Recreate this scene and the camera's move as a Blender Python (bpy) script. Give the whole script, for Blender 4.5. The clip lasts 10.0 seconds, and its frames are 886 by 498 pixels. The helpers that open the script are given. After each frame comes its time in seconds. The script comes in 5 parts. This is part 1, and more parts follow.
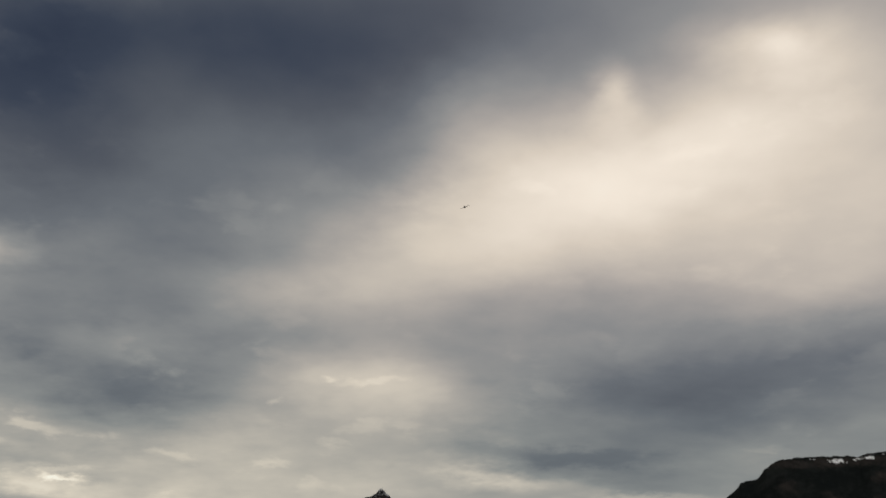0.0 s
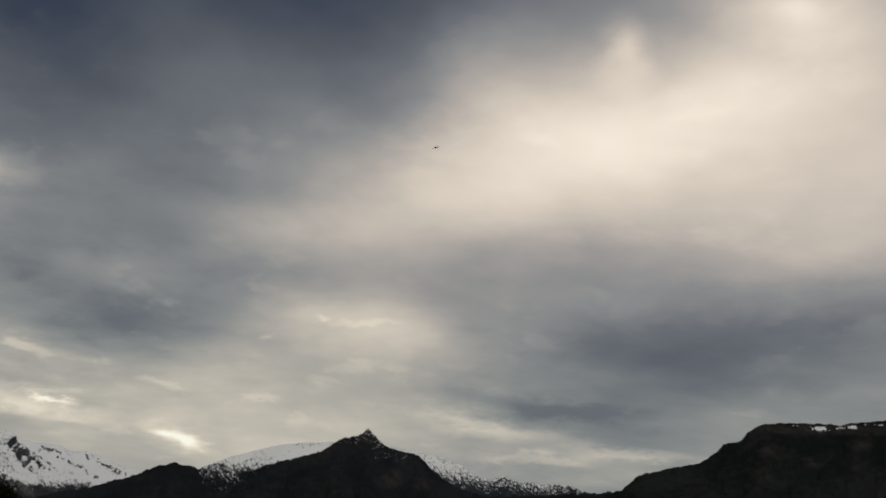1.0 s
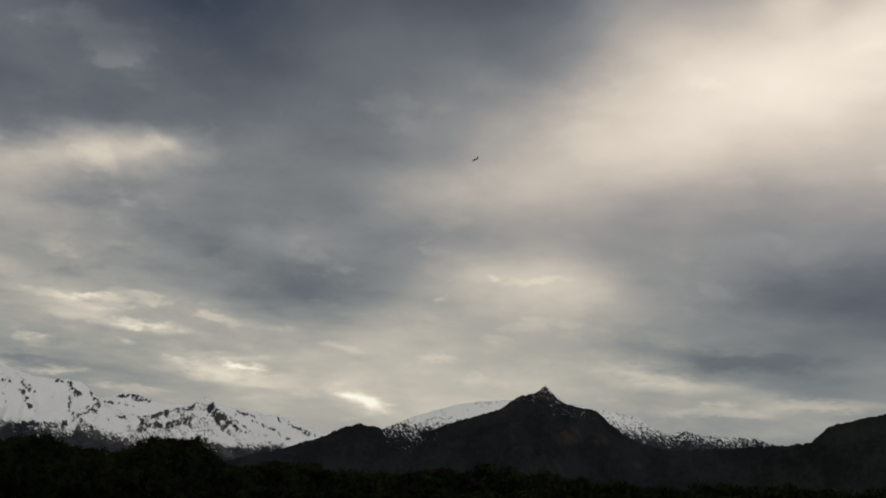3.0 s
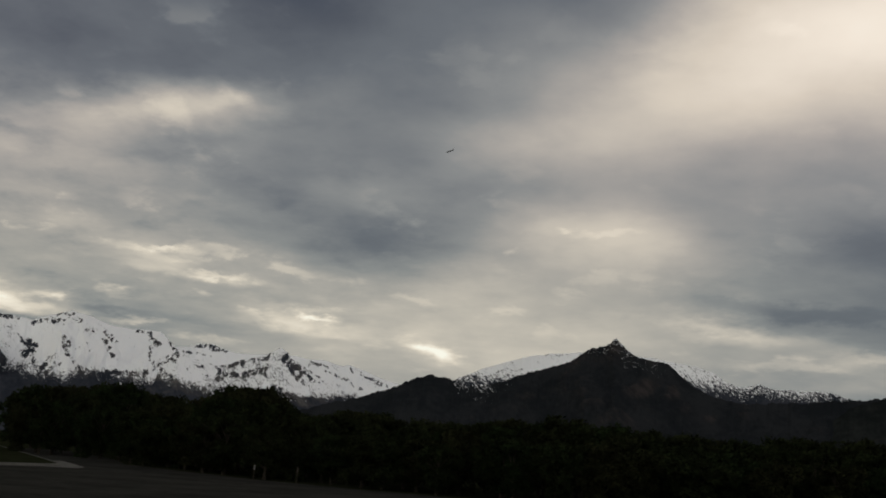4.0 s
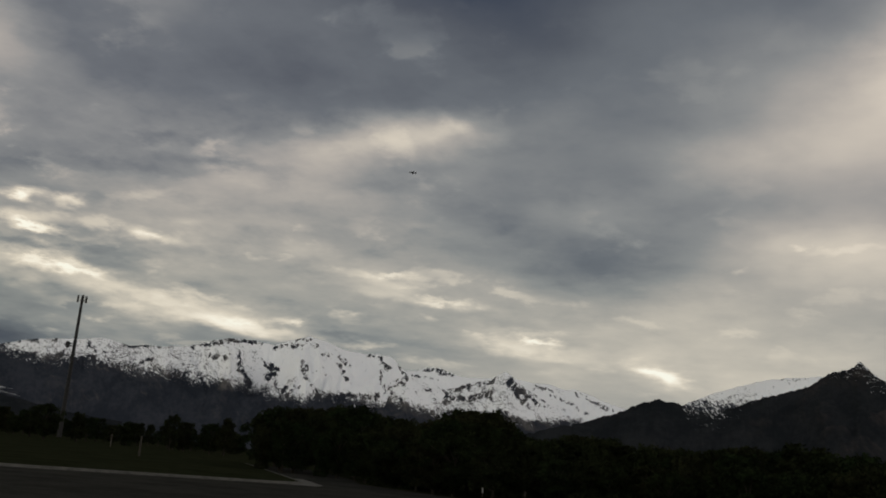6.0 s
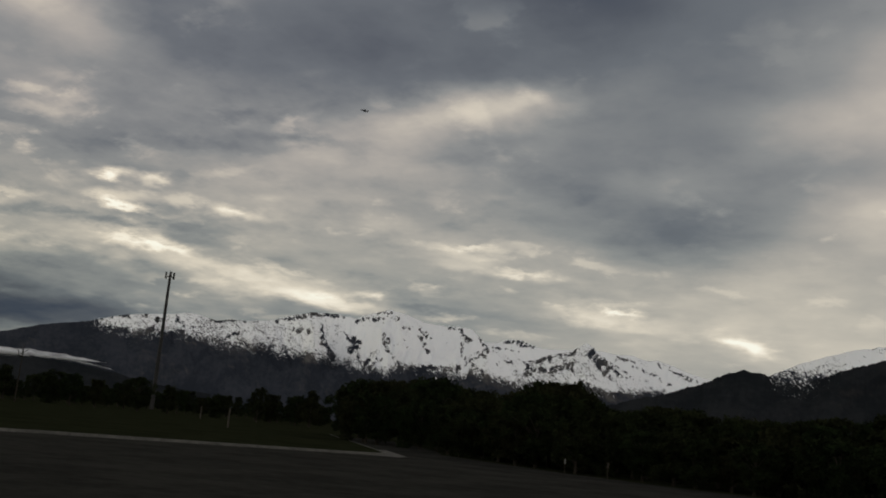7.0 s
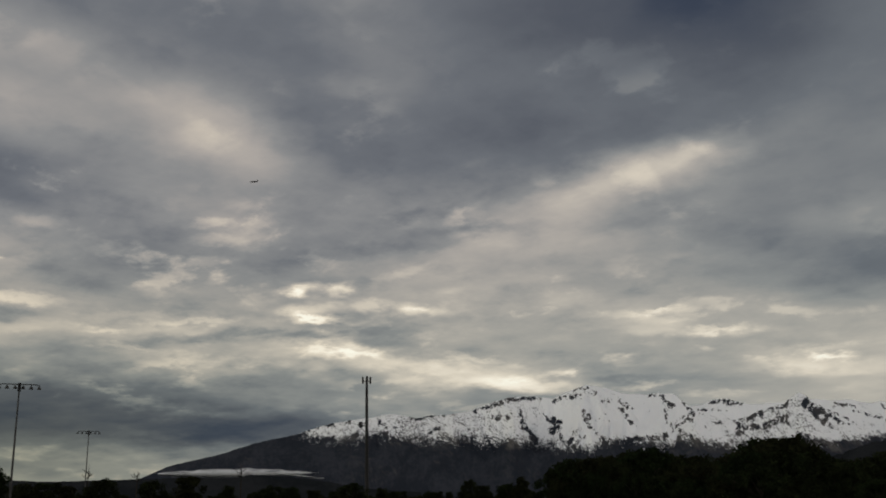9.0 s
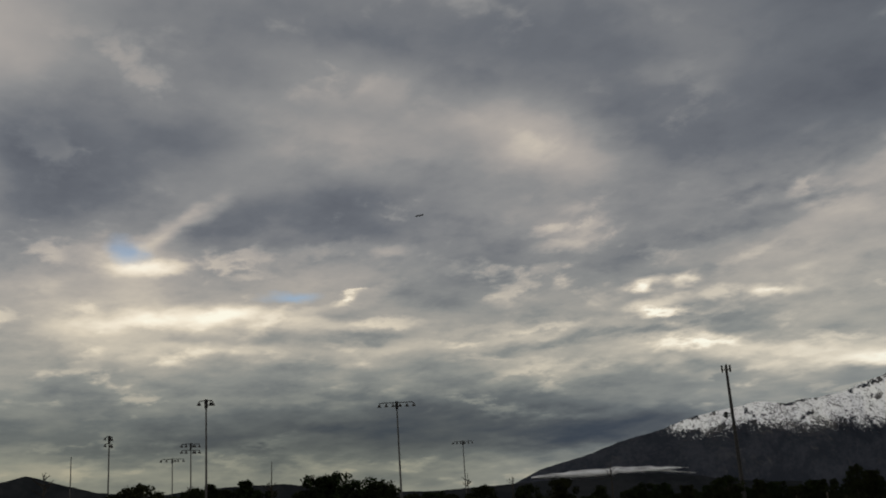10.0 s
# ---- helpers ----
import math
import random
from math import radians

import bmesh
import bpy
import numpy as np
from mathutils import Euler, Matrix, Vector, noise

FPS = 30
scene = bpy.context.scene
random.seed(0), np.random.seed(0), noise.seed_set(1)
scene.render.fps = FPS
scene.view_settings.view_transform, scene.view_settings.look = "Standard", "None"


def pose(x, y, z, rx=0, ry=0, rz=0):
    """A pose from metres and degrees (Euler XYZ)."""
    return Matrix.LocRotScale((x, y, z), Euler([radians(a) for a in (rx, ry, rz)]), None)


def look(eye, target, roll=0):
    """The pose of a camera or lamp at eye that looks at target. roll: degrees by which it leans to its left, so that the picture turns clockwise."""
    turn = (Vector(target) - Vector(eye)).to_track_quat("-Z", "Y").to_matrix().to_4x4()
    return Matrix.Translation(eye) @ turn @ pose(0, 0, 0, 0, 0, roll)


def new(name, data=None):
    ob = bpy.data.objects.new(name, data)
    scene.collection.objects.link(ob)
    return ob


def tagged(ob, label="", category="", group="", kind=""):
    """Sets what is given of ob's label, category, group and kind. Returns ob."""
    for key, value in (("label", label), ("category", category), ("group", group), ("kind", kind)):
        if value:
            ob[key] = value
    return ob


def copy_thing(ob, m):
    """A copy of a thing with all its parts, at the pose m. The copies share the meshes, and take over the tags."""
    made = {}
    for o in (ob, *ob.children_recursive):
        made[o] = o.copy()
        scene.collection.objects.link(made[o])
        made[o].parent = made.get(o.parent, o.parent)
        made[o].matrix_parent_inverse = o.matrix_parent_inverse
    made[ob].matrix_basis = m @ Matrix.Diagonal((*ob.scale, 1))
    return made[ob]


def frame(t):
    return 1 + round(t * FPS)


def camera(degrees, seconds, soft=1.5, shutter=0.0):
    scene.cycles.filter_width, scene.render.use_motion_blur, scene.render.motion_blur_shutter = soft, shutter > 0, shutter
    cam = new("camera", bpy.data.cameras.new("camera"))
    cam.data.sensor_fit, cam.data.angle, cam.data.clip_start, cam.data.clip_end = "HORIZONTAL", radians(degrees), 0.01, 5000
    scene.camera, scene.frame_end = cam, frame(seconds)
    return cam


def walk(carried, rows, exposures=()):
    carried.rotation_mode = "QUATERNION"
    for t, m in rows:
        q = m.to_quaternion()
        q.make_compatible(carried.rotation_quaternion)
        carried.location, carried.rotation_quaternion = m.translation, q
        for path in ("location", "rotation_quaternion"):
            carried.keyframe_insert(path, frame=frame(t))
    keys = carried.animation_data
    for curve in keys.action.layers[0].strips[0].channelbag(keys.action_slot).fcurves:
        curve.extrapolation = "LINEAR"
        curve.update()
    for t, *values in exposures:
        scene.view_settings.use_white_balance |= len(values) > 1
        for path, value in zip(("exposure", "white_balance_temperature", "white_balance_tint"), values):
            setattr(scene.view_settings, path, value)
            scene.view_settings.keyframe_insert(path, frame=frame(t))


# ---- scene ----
EYE = 1.65
cam = camera(48.06, 10.0, soft=1.9)


def aim(yaw, pitch, roll):
    """The pose of the hand-held camera: it stands on one spot and turns."""
    return pose(0, 0, EYE, 0, 0, yaw) @ pose(0, 0, 0, 90 + pitch) @ pose(0, 0, 0, 0, 0, roll)


# seconds, yaw to the left, pitch up, lean
path_rows = [
    (0, -3.46, 20.95, 0.13),
    (0.5, -3.12, 20.05, 2.68),
    (1, -3.64, 17.88, 3.51),
    (1.5, -2.40, 16.36, 3.15),
    (2, -3.93, 15.52, 4.63),
    (2.5, -0.75, 15.95, 5.20),
    (3, 6.26, 14.94, 3.16),
    (3.2, 7.92, 15.89, 3.57),
    (4.3, 10.55, 11.09, 4.06),
    (4.5, 11.17, 11.87, 4.69),
    (5, 17.38, 15.36, 9.08),
    (5.5, 21.56, 14.85, 6.94),
    (6, 23.32, 12.30, 5.28),
    (6.2, 24.99, 11.48, 4.32),
    (7.3, 28.05, 10.22, 5.48),
    (7.5, 28.01, 10.50, 5.43),
    (8, 30.08, 13.73, 1.53),
    (8.5, 33.88, 13.44, 0.81),
    (9, 38.52, 14.54, -1.11),
    (9.5, 48.92, 15.02, -3.22),
    (10, 58.47, 15.27, -3.86),
]
walk(cam, [(t, aim(yaw, pitch, roll)) for t, yaw, pitch, roll in path_rows])


# ---- world: broken overcast towards evening ----
SUN_AZ, SUN_EL = -15.0, 27.0      # degrees to the left of north, above the horizon


def toward(az, el, r=1.0):
    a, e = radians(az), radians(el)
    return Vector((-math.sin(a) * math.cos(e), math.cos(a) * math.cos(e), math.sin(e))) * r


def srgb(r, g, b, a=1.0):
    return tuple((c / 255 / 12.92 if c <= 10 else ((c / 255 + 0.055) / 1.055) ** 2.4) for c in (r, g, b)) + (a,)


# banks and breaks of the cloud deck: azimuth, elevation, half-widths, slant (degrees), lightness
clouds_east_a = [
    (-13.9, 24.2, 18.9, 7.8, -18, 0.33),
    (-16.4, 25.3, 9.8, 4.2, -10, 0.07),
    (-28.5, 25.0, 13.2, 13.6, 0, 0.21),
    (-24.6, 31.0, 7.3, 2.6, 10, 0.12),
    (-14.7, 29.4, 2.4, 3.1, -20, 0.12),
    (-0.2, 32.5, 26.0, 6.3, -12, -0.19),
    (-17.6, 12.5, 17.6, 5.0, -6, -0.11),
    (-8.2, 7.8, 6.3, 1.1, 6, 0.08),
    (-25.1, 18.4, 16.5, 4.7, 0, 0.06),
    (-6.2, 7.9, 6.3, 0.9, 9, 0.06),
    (-10.1, 9.1, 12.1, 3.1, 3, -0.08),
    (-2.2, 21.3, 9, 5, 0, 0.12),
    (-2.5, 10.9, 14, 7, 0, 0.07),
    (-7.0, 28.0, 9, 5, 0, 0.05),
    (-6.8, 24.5, 9, 5, 0, 0.07),
]
clouds_east_b = [
    (-25.2, 12.9, 14, 7, 0, -0.07),
    (-19.0, 20.3, 9, 5, 0, 0.06),
    (-1.0, 30.4, 6, 3.5, 0, -0.05),
    (-11.5, 6.0, 7.0, 2.2, 3, 0.11),
]
clouds_north_a = [
    (17.9, 31.9, 34.4, 8.9, -12, -0.3),
    (1.3, 12.8, 9.1, 3.1, 8, 0.08),
    (4.2, 19.5, 9.4, 3.1, -20, 0.04),
    (12.0, 26.3, 18.6, 5.2, -20, -0.1),
    (18.5, 7.2, 3.2, 0.7, 9, 0.09),
    (17.4, 13.0, 14.4, 3.9, 13, -0.04),
    (10.8, 6.1, 2.4, 0.7, 13, 0.28),
    (17.1, 7.3, 3.2, 0.6, 9, 0.11),
    (0.8, 12.9, 10.2, 2.6, 9, 0.04),
    (5.1, 18.5, 11.0, 3.1, 5, 0.11),
    (15.2, 12.7, 13.9, 3.1, 7, -0.03),
    (6.2, 19.6, 8.9, 9.4, -5, 0.02),
    (11.2, 6.3, 3.1, 1.6, 13, 0.07),
    (17.1, 7.7, 5.8, 0.7, 7, 0.09),
    (8.4, 6.7, 20, 9, 0, 0.17),
]
clouds_north_b = [
    (18.2, 20.5, 14, 7, 0, -0.07),
    (9.5, 17.5, 9, 5, 0, -0.07),
    (9.4, 20.9, 9, 5, 0, -0.06),
    (2.6, 26.6, 9, 5, 0, -0.1),
    (0.6, 15.6, 6, 3.5, 0, 0.06),
    (13.6, 14.9, 6, 3.5, 0, 0.04),
    (13.3, 11.7, 6, 3.5, 0, -0.06),
    (17.5, 28.7, 6, 3.5, 0, 0.04),
    (10.0, 24.5, 6, 3.5, 0, -0.04),
]
clouds_north_west_a = [
    (24.0, 18.8, 5.0, 2.6, 15, 0.11),
    (32.0, 20.6, 16.7, 4.2, 1, -0.12),
    (26.3, 18.5, 9.3, 2.3, 5, 0.04),
    (26.8, 10.5, 10.6, 1.4, 9, 0.06),
    (33.4, 6.8, 5.8, 1.0, 3, 0.18),
    (23.1, 6.4, 7.9, 1.0, 5, -0.02),
    (34.7, 21.1, 18.4, 5.7, 7, -0.07),
    (25.6, 18.7, 12.7, 1.9, -11, 0.11),
    (27.3, 15.5, 9.2, 2.1, -5, 0.04),
    (40.0, 10.9, 2.7, 0.6, 1, 0.15),
    (37.7, 7.5, 11.0, 1.125, 3, 0.17),
    (25.4, 9.5, 8.5, 0.7, 3, 0.1),
    (27.5, 10.3, 3.7, 0.4, 3, 0.1),
    (30.3, 17.7, 12.6, 2.1, -23, 0.11),
    (36.8, 11.3, 14, 7, 0, 0.12),
]
clouds_north_west_b = [
    (26.5, 25.5, 15, 7, 8, -0.12),
    (21.0, 30.3, 9, 5, 0, -0.16),
    (21.4, 10.8, 9, 5, 0, 0.07),
    (20.2, 26.0, 9, 5, 0, -0.1),
    (21.9, 17.2, 9, 5, 0, -0.08),
    (25.7, 8.9, 6, 3.5, 0, 0.04),
]
clouds_west_a = [
    (45.6, 10.6, 3.2, 0.69, 1, 0.15),
    (46.6, 11.9, 2.7, 0.8049999999999999, -5, 0.12),
    (50.9, 15.4, 4.3, 1.4, -5, 0.1),
    (50.1, 5.0, 11.5, 1.6, -1, -0.18),
    (45.7, 8.7, 5.8, 0.5, 5, 0.07),
    (51.8, 21.0, 8.4, 2.6, 13, 0.09),
    (56.5, 14.0, 10.7, 2.6, -7, -0.08),
    (46.5, 12.1, 3.2, 0.69, -1, 0.12),
    (46.7, 10.5, 2.7, 0.575, 3, 0.13),
    (54.6, 9.8, 13.8, 0.75, -1, 0.11),
    (45.5, 8.3, 13.7, 0.875, 1, 0.13),
    (60.1, 6.2, 19.9, 2.0, 0, -0.16),
    (52.0, 20.8, 9.5, 2.1, 12, 0.06),
    (52.3, 4.5, 12.6, 2.1, 0, -0.2),
    (54.3, 26.9, 14, 7, 0, -0.14),
]
clouds_west_b = [
    (43.8, 17.8, 9, 5, 0, -0.07),
    (47.0, 21.6, 9, 5, 0, -0.08),
    (61.9, 9.3, 9, 5, 0, 0.05),
    (52.4, 9.3, 6, 3.5, 0, 0.05),
    (51.6, 17.9, 6, 3.5, 0, 0.04),
    (47.5, 14.2, 6, 3.5, 0, -0.04),
    (42.8, 9.5, 6, 3.5, 0, -0.04),
    (46.9, 12.2, 1.6, 0.575, -5, 0.06),
    (50.0, 26.5, 13, 7, 0, -0.06),
]
clouds_far_west_a = [
    (67.1, 17.5, 13.7, 3.1, -5, -0.08),
    (73.0, 20.8, 6.7, 4.2, 3, -0.06),
    (64.8, 11.3, 5.8, 0.9, 3, 0.14),
    (69.8, 9.7, 13.8, 0.875, 3, 0.12),
    (76.3, 14.7, 3.8, 0.8, -4, 0.19),
    (70.6, 11.9, 6.4, 1.3, 4, 0.17),
    (65.9, 17.6, 10.9, 3.6, 4, -0.08),
    (80.2, 22.3, 12.4, 4.2, 4, -0.17),
    (63.5, 25.5, 9.2, 2.1, 14, 0.07),
    (82.2, 26.3, 9.3, 3.6, 4, 0.03),
    (77.3, 5.3, 15.7, 1.1, 4, -0.09),
    (64.5, 3.5, 13.6, 0.9, 4, 0.06),
    (77.8, 3.3, 13.1, 1.0, 4, 0.11),
    (80.3, 10.2, 7.4, 3.1, 4, 0.08),
    (69.1, 14.1, 14, 7, 0, 0.07),
]
clouds_far_west_b = [
    (80.8, 18.3, 9, 5, 0, -0.15),
    (74.9, 5.5, 14, 7, 0, -0.14),
    (68.8, 27.4, 14, 7, 0, -0.09),
    (75.0, 9.8, 9, 5, 0, 0.12),
    (62.2, 4.9, 9, 5, 0, -0.14),
    (80.7, 14.1, 9, 5, 0, 0.07),
    (77.6, 12.7, 6, 3.5, 0, 0.06),
    (81.8, 21.4, 6, 3.5, 0, -0.06),
    (73.6, 18.8, 6, 3.5, 0, 0.05),
    (81.5, 15.6, 6, 3.5, 0, -0.06),
    (77.7, 15.7, 6, 3.5, 0, 0.05),
    (81.2, 7.6, 6, 3.5, 0, -0.04),
    (69.6, 4.2, 6, 3.5, 0, -0.04),
    (75.9, 12.4, 4.6, 0.9, 0, 0.19),
    (71.0, 12.0, 4.2, 0.8, -3, 0.17),
]
clouds_far_west_c = [
    (78.8, 11.9, 3.8, 0.8, 0, 0.13),
    (74.5, 17.2, 5.2, 1.0, -27, 0.17),
    (63.9, 13.0, 1.1, 0.45, -20, 0.2),
    (66.0, 12.2, 3.0, 0.6, -8, 0.1),
]
cloud_banks = clouds_east_a + clouds_east_b + clouds_north_a + clouds_north_b + clouds_north_west_a + clouds_north_west_b + clouds_west_a + clouds_west_b + clouds_far_west_a + clouds_far_west_b + clouds_far_west_c
# lit shreds and thin dark bars under the deck, from east to west
wisps_a = [
    (-24.96, 30.9, 2.74, 1.16, 9, 0.06),
    (-18.94, 25.58, 2.73, 0.52, -3, 0.025),
    (-16.85, 12.68, 8.09, 1.65, -7, -0.05),
    (-14.79, 6.68, 4.15, 0.49, 2, 0.102),
    (-14.68, 29.73, 1.12, 1.56, 22, 0.034),
    (-10.91, 6.29, 3.03, 0.47, 3, 0.085),
    (-9.89, 9.15, 7.57, 0.74, 4, -0.08),
    (-9.37, 24.29, 1.49, 0.45, 11, 0.025),
    (-7.79, 6.2, 2.42, 0.4, -4, 0.06),
    (-5.7, 8.21, 3.87, 0.64, 10, 0.076),
    (0.72, 13.35, 2.69, 0.29, -6, 0.051),
    (3.07, 13.5, 0.74, 0.25, -7, 0.076),
    (6.24, 12.07, 0.76, 0.25, -2, 0.068),
    (11.72, 8.92, 1.85, 0.33, 10, 0.051),
    (13.91, 12.82, 4.63, 1.7, -9, -0.04),
]
wisps_b = [
    (14.02, 12.31, 7.81, 2.55, -6, -0.02),
    (17.17, 7.46, 1.82, 0.42, 14, 0.068),
    (17.19, 7.49, 1.75, 0.33, 0, 0.085),
    (17.46, 7.51, 1.59, 0.27, 8, 0.093),
    (20.86, 18.91, 1.64, 1.17, 2, 0.034),
    (22.52, 9.36, 2.26, 0.26, -5, 0.068),
    (23.17, 19.33, 1.92, 0.55, 31, 0.051),
    (23.21, 9.39, 2.24, 0.29, -5, 0.085),
    (23.45, 19.22, 1.89, 0.68, -29, 0.043),
    (26.27, 10.42, 1.85, 0.29, -6, 0.085),
    (26.49, 10.42, 1.4, 0.25, -1, 0.102),
    (27.09, 6.31, 2.03, 0.26, -1, 0.128),
    (27.11, 18.16, 4.64, 0.75, -16, 0.034),
    (27.93, 7.97, 0.9, 0.25, -2, 0.076),
]
wisps_c = [
    (28.44, 6.87, 2.22, 0.27, 3, -0.06),
    (31.34, 7.24, 0.65, 0.21, -2, 0.085),
    (34.57, 6.65, 3.83, 0.46, 6, 0.102),
    (36.34, 15.63, 5.17, 0.51, -4, -0.08),
    (37.08, 16.35, 1.79, 0.4, -44, 0.051),
    (37.09, 8.32, 2.33, 0.24, 7, 0.093),
    (37.24, 16.34, 1.5, 0.4, -11, 0.06),
    (37.36, 10.23, 4.43, 0.59, -3, -0.05),
    (37.85, 7.64, 5.76, 0.67, 5, 0.085),
    (39.7, 16.29, 2.32, 0.4, -21, 0.051),
    (39.72, 16.39, 2.66, 0.49, -5, -0.07),
    (40, 11.06, 1.13, 0.25, -4, 0.102),
    (40.19, 14.73, 3.42, 0.4, -5, -0.05),
    (40.52, 10.92, 1.71, 0.44, -3, 0.085),
    (41.12, 13.07, 2.99, 0.45, -19, 0.076),
]
wisps_d = [
    (44.22, 8.63, 3.32, 0.25, 6, 0.119),
    (44.53, 12.21, 0.95, 0.5, -23, 0.153),
    (44.55, 8.54, 2.86, 0.38, 1, 0.119),
    (44.65, 9.64, 4.74, 0.44, -4, -0.08),
    (44.99, 14.18, 4.64, 0.54, -11, -0.05),
    (45.19, 12.22, 1.23, 0.4, -30, 0.128),
    (46.11, 8.75, 0.83, 0.25, -4, 0.102),
    (46.12, 10.57, 2.28, 0.33, -5, 0.187),
    (46.16, 10.64, 2.59, 0.29, 6, 0.187),
    (47.11, 12.03, 1.29, 0.46, 6, 0.17),
    (47.19, 12.05, 1.05, 0.36, -5, 0.17),
    (47.57, 9.58, 6.64, 0.37, 5, -0.06),
    (49.46, 15.83, 1.86, 0.51, -18, 0.085),
    (49.61, 16.22, 1.28, 0.35, -18, 0.085),
    (49.74, 6.34, 7.27, 1.27, -4, -0.04),
]
wisps_e = [
    (50.51, 8.11, 4.41, 0.43, 0, 0.068),
    (51.27, 14.93, 2.38, 0.35, -7, 0.085),
    (51.97, 15.76, 1.64, 0.31, -7, 0.102),
    (52.53, 20.4, 4.36, 1.16, -2, 0.017),
    (52.67, 9.44, 4.3, 0.39, -6, -0.07),
    (52.69, 13.55, 2.7, 0.38, -10, 0.076),
    (52.78, 10.33, 3.29, 0.27, -3, 0.085),
    (53.03, 20.57, 3.87, 1.08, -4, 0.017),
    (54.96, 10.49, 5.15, 0.38, -1, 0.076),
    (56.74, 8.84, 2.25, 0.25, 4, 0.085),
    (57.66, 9.71, 1.4, 0.26, 4, 0.102),
    (61.64, 15.49, 1.89, 0.51, 3, 0.085),
    (61.87, 11.2, 3.08, 0.43, 3, 0.145),
    (63.11, 12.89, 2.67, 0.68, -17, 0.068),
    (63.17, 4.63, 4.96, 1.22, 3, -0.06),
]
wisps_f = [
    (63.55, 10.39, 3.07, 0.49, 3, -0.09),
    (63.93, 13.06, 0.74, 0.29, -8, 0.212),
    (65.66, 15.49, 2.7, 0.55, -8, 0.093),
    (66.4, 3.11, 2.73, 0.56, 3, 0.068),
    (68.72, 11.56, 2.57, 0.55, -33, 0.093),
    (68.87, 4.08, 2.94, 0.6, 23, -0.1),
    (69.48, 4.82, 2.5, 0.25, 3, 0.06),
    (69.65, 14.15, 1.81, 0.38, 1, 0.093),
    (71.34, 3.84, 2.11, 0.43, 23, 0.093),
    (71.89, 17.04, 3.59, 1.85, -10, -0.05),
    (74.36, 5.81, 3.15, 0.64, 2, -0.05),
    (75.94, 12.01, 4.84, 0.81, 0, 0.034),
    (76.45, 14.81, 2.28, 0.88, 9, 0.085),
    (78.95, 12.47, 1.25, 0.35, -1, 0.085),
    (78.99, 3.91, 2.04, 0.54, -19, 0.068),
]
cloud_wisps = wisps_a + wisps_b + wisps_c + wisps_d + wisps_e + wisps_f
DECK_LIGHT = 0.550

world = bpy.data.worlds.new("evening_sky")
scene.world = world
world.use_nodes = True
NT = world.node_tree


class Graph:
    """A few shorthands for wiring nodes."""

    def __init__(self, tree):
        self.tree = tree

    def node(self, kind, **props):
        n = self.tree.nodes.new(kind)
        for k, v in props.items():
            setattr(n, k, v)
        return n

    def link(self, a, b):
        self.tree.links.new(a, b)

    def put(self, socket, value):
        if isinstance(value, bpy.types.NodeSocket):
            self.link(value, socket)
        else:
            socket.default_value = value

    def math(self, op, a, b=0.0, c=0.0, clamp=False):
        n = self.node("ShaderNodeMath", operation=op, use_clamp=clamp)
        for s, v in zip(n.inputs, (a, b, c)):
            self.put(s, v)
        return n.outputs[0]

    def vec(self, op, a, b=(0, 0, 0)):
        n = self.node("ShaderNodeVectorMath", operation=op)
        self.put(n.inputs[0], a)
        self.put(n.inputs[1], b)
        return n.outputs["Value"] if op in ("LENGTH", "DOT_PRODUCT") else n.outputs[0]

    def combine(self, x, y, z=0.0):
        n = self.node("ShaderNodeCombineXYZ")
        for s, v in zip(n.inputs, (x, y, z)):
            self.put(s, v)
        return n.outputs[0]

    def noise(self, vector, scale, detail=6.0, rough=0.55, distort=0.0):
        n = self.node("ShaderNodeTexNoise")
        self.put(n.inputs["Vector"], vector)
        n.inputs["Scale"].default_value = scale
        n.inputs["Detail"].default_value = detail
        n.inputs["Roughness"].default_value = rough
        n.inputs["Distortion"].default_value = distort
        return n.outputs

    def mapped(self, value, a, b, c, d, kind="SMOOTHSTEP"):
        n = self.node("ShaderNodeMapRange", interpolation_type=kind)
        for s, v in zip(n.inputs, (value, a, b, c, d)):
            self.put(s, v)
        return n.outputs[0]

    def ramp(self, value, stops):
        n = self.node("ShaderNodeValToRGB")
        el = n.color_ramp.elements
        while len(el) < len(stops):
            el.new(0.5)
        for e, (p, c) in zip(el, stops):
            e.position, e.color = p, c
        self.put(n.inputs[0], value)
        return n.outputs[0]

    def mix(self, fac, a, b, blend="MIX"):
        n = self.node("ShaderNodeMix", data_type="RGBA", blend_type=blend)
        self.put(n.inputs[0], fac)
        self.put(n.inputs[6], a)
        self.put(n.inputs[7], b)
        return n.outputs[2]


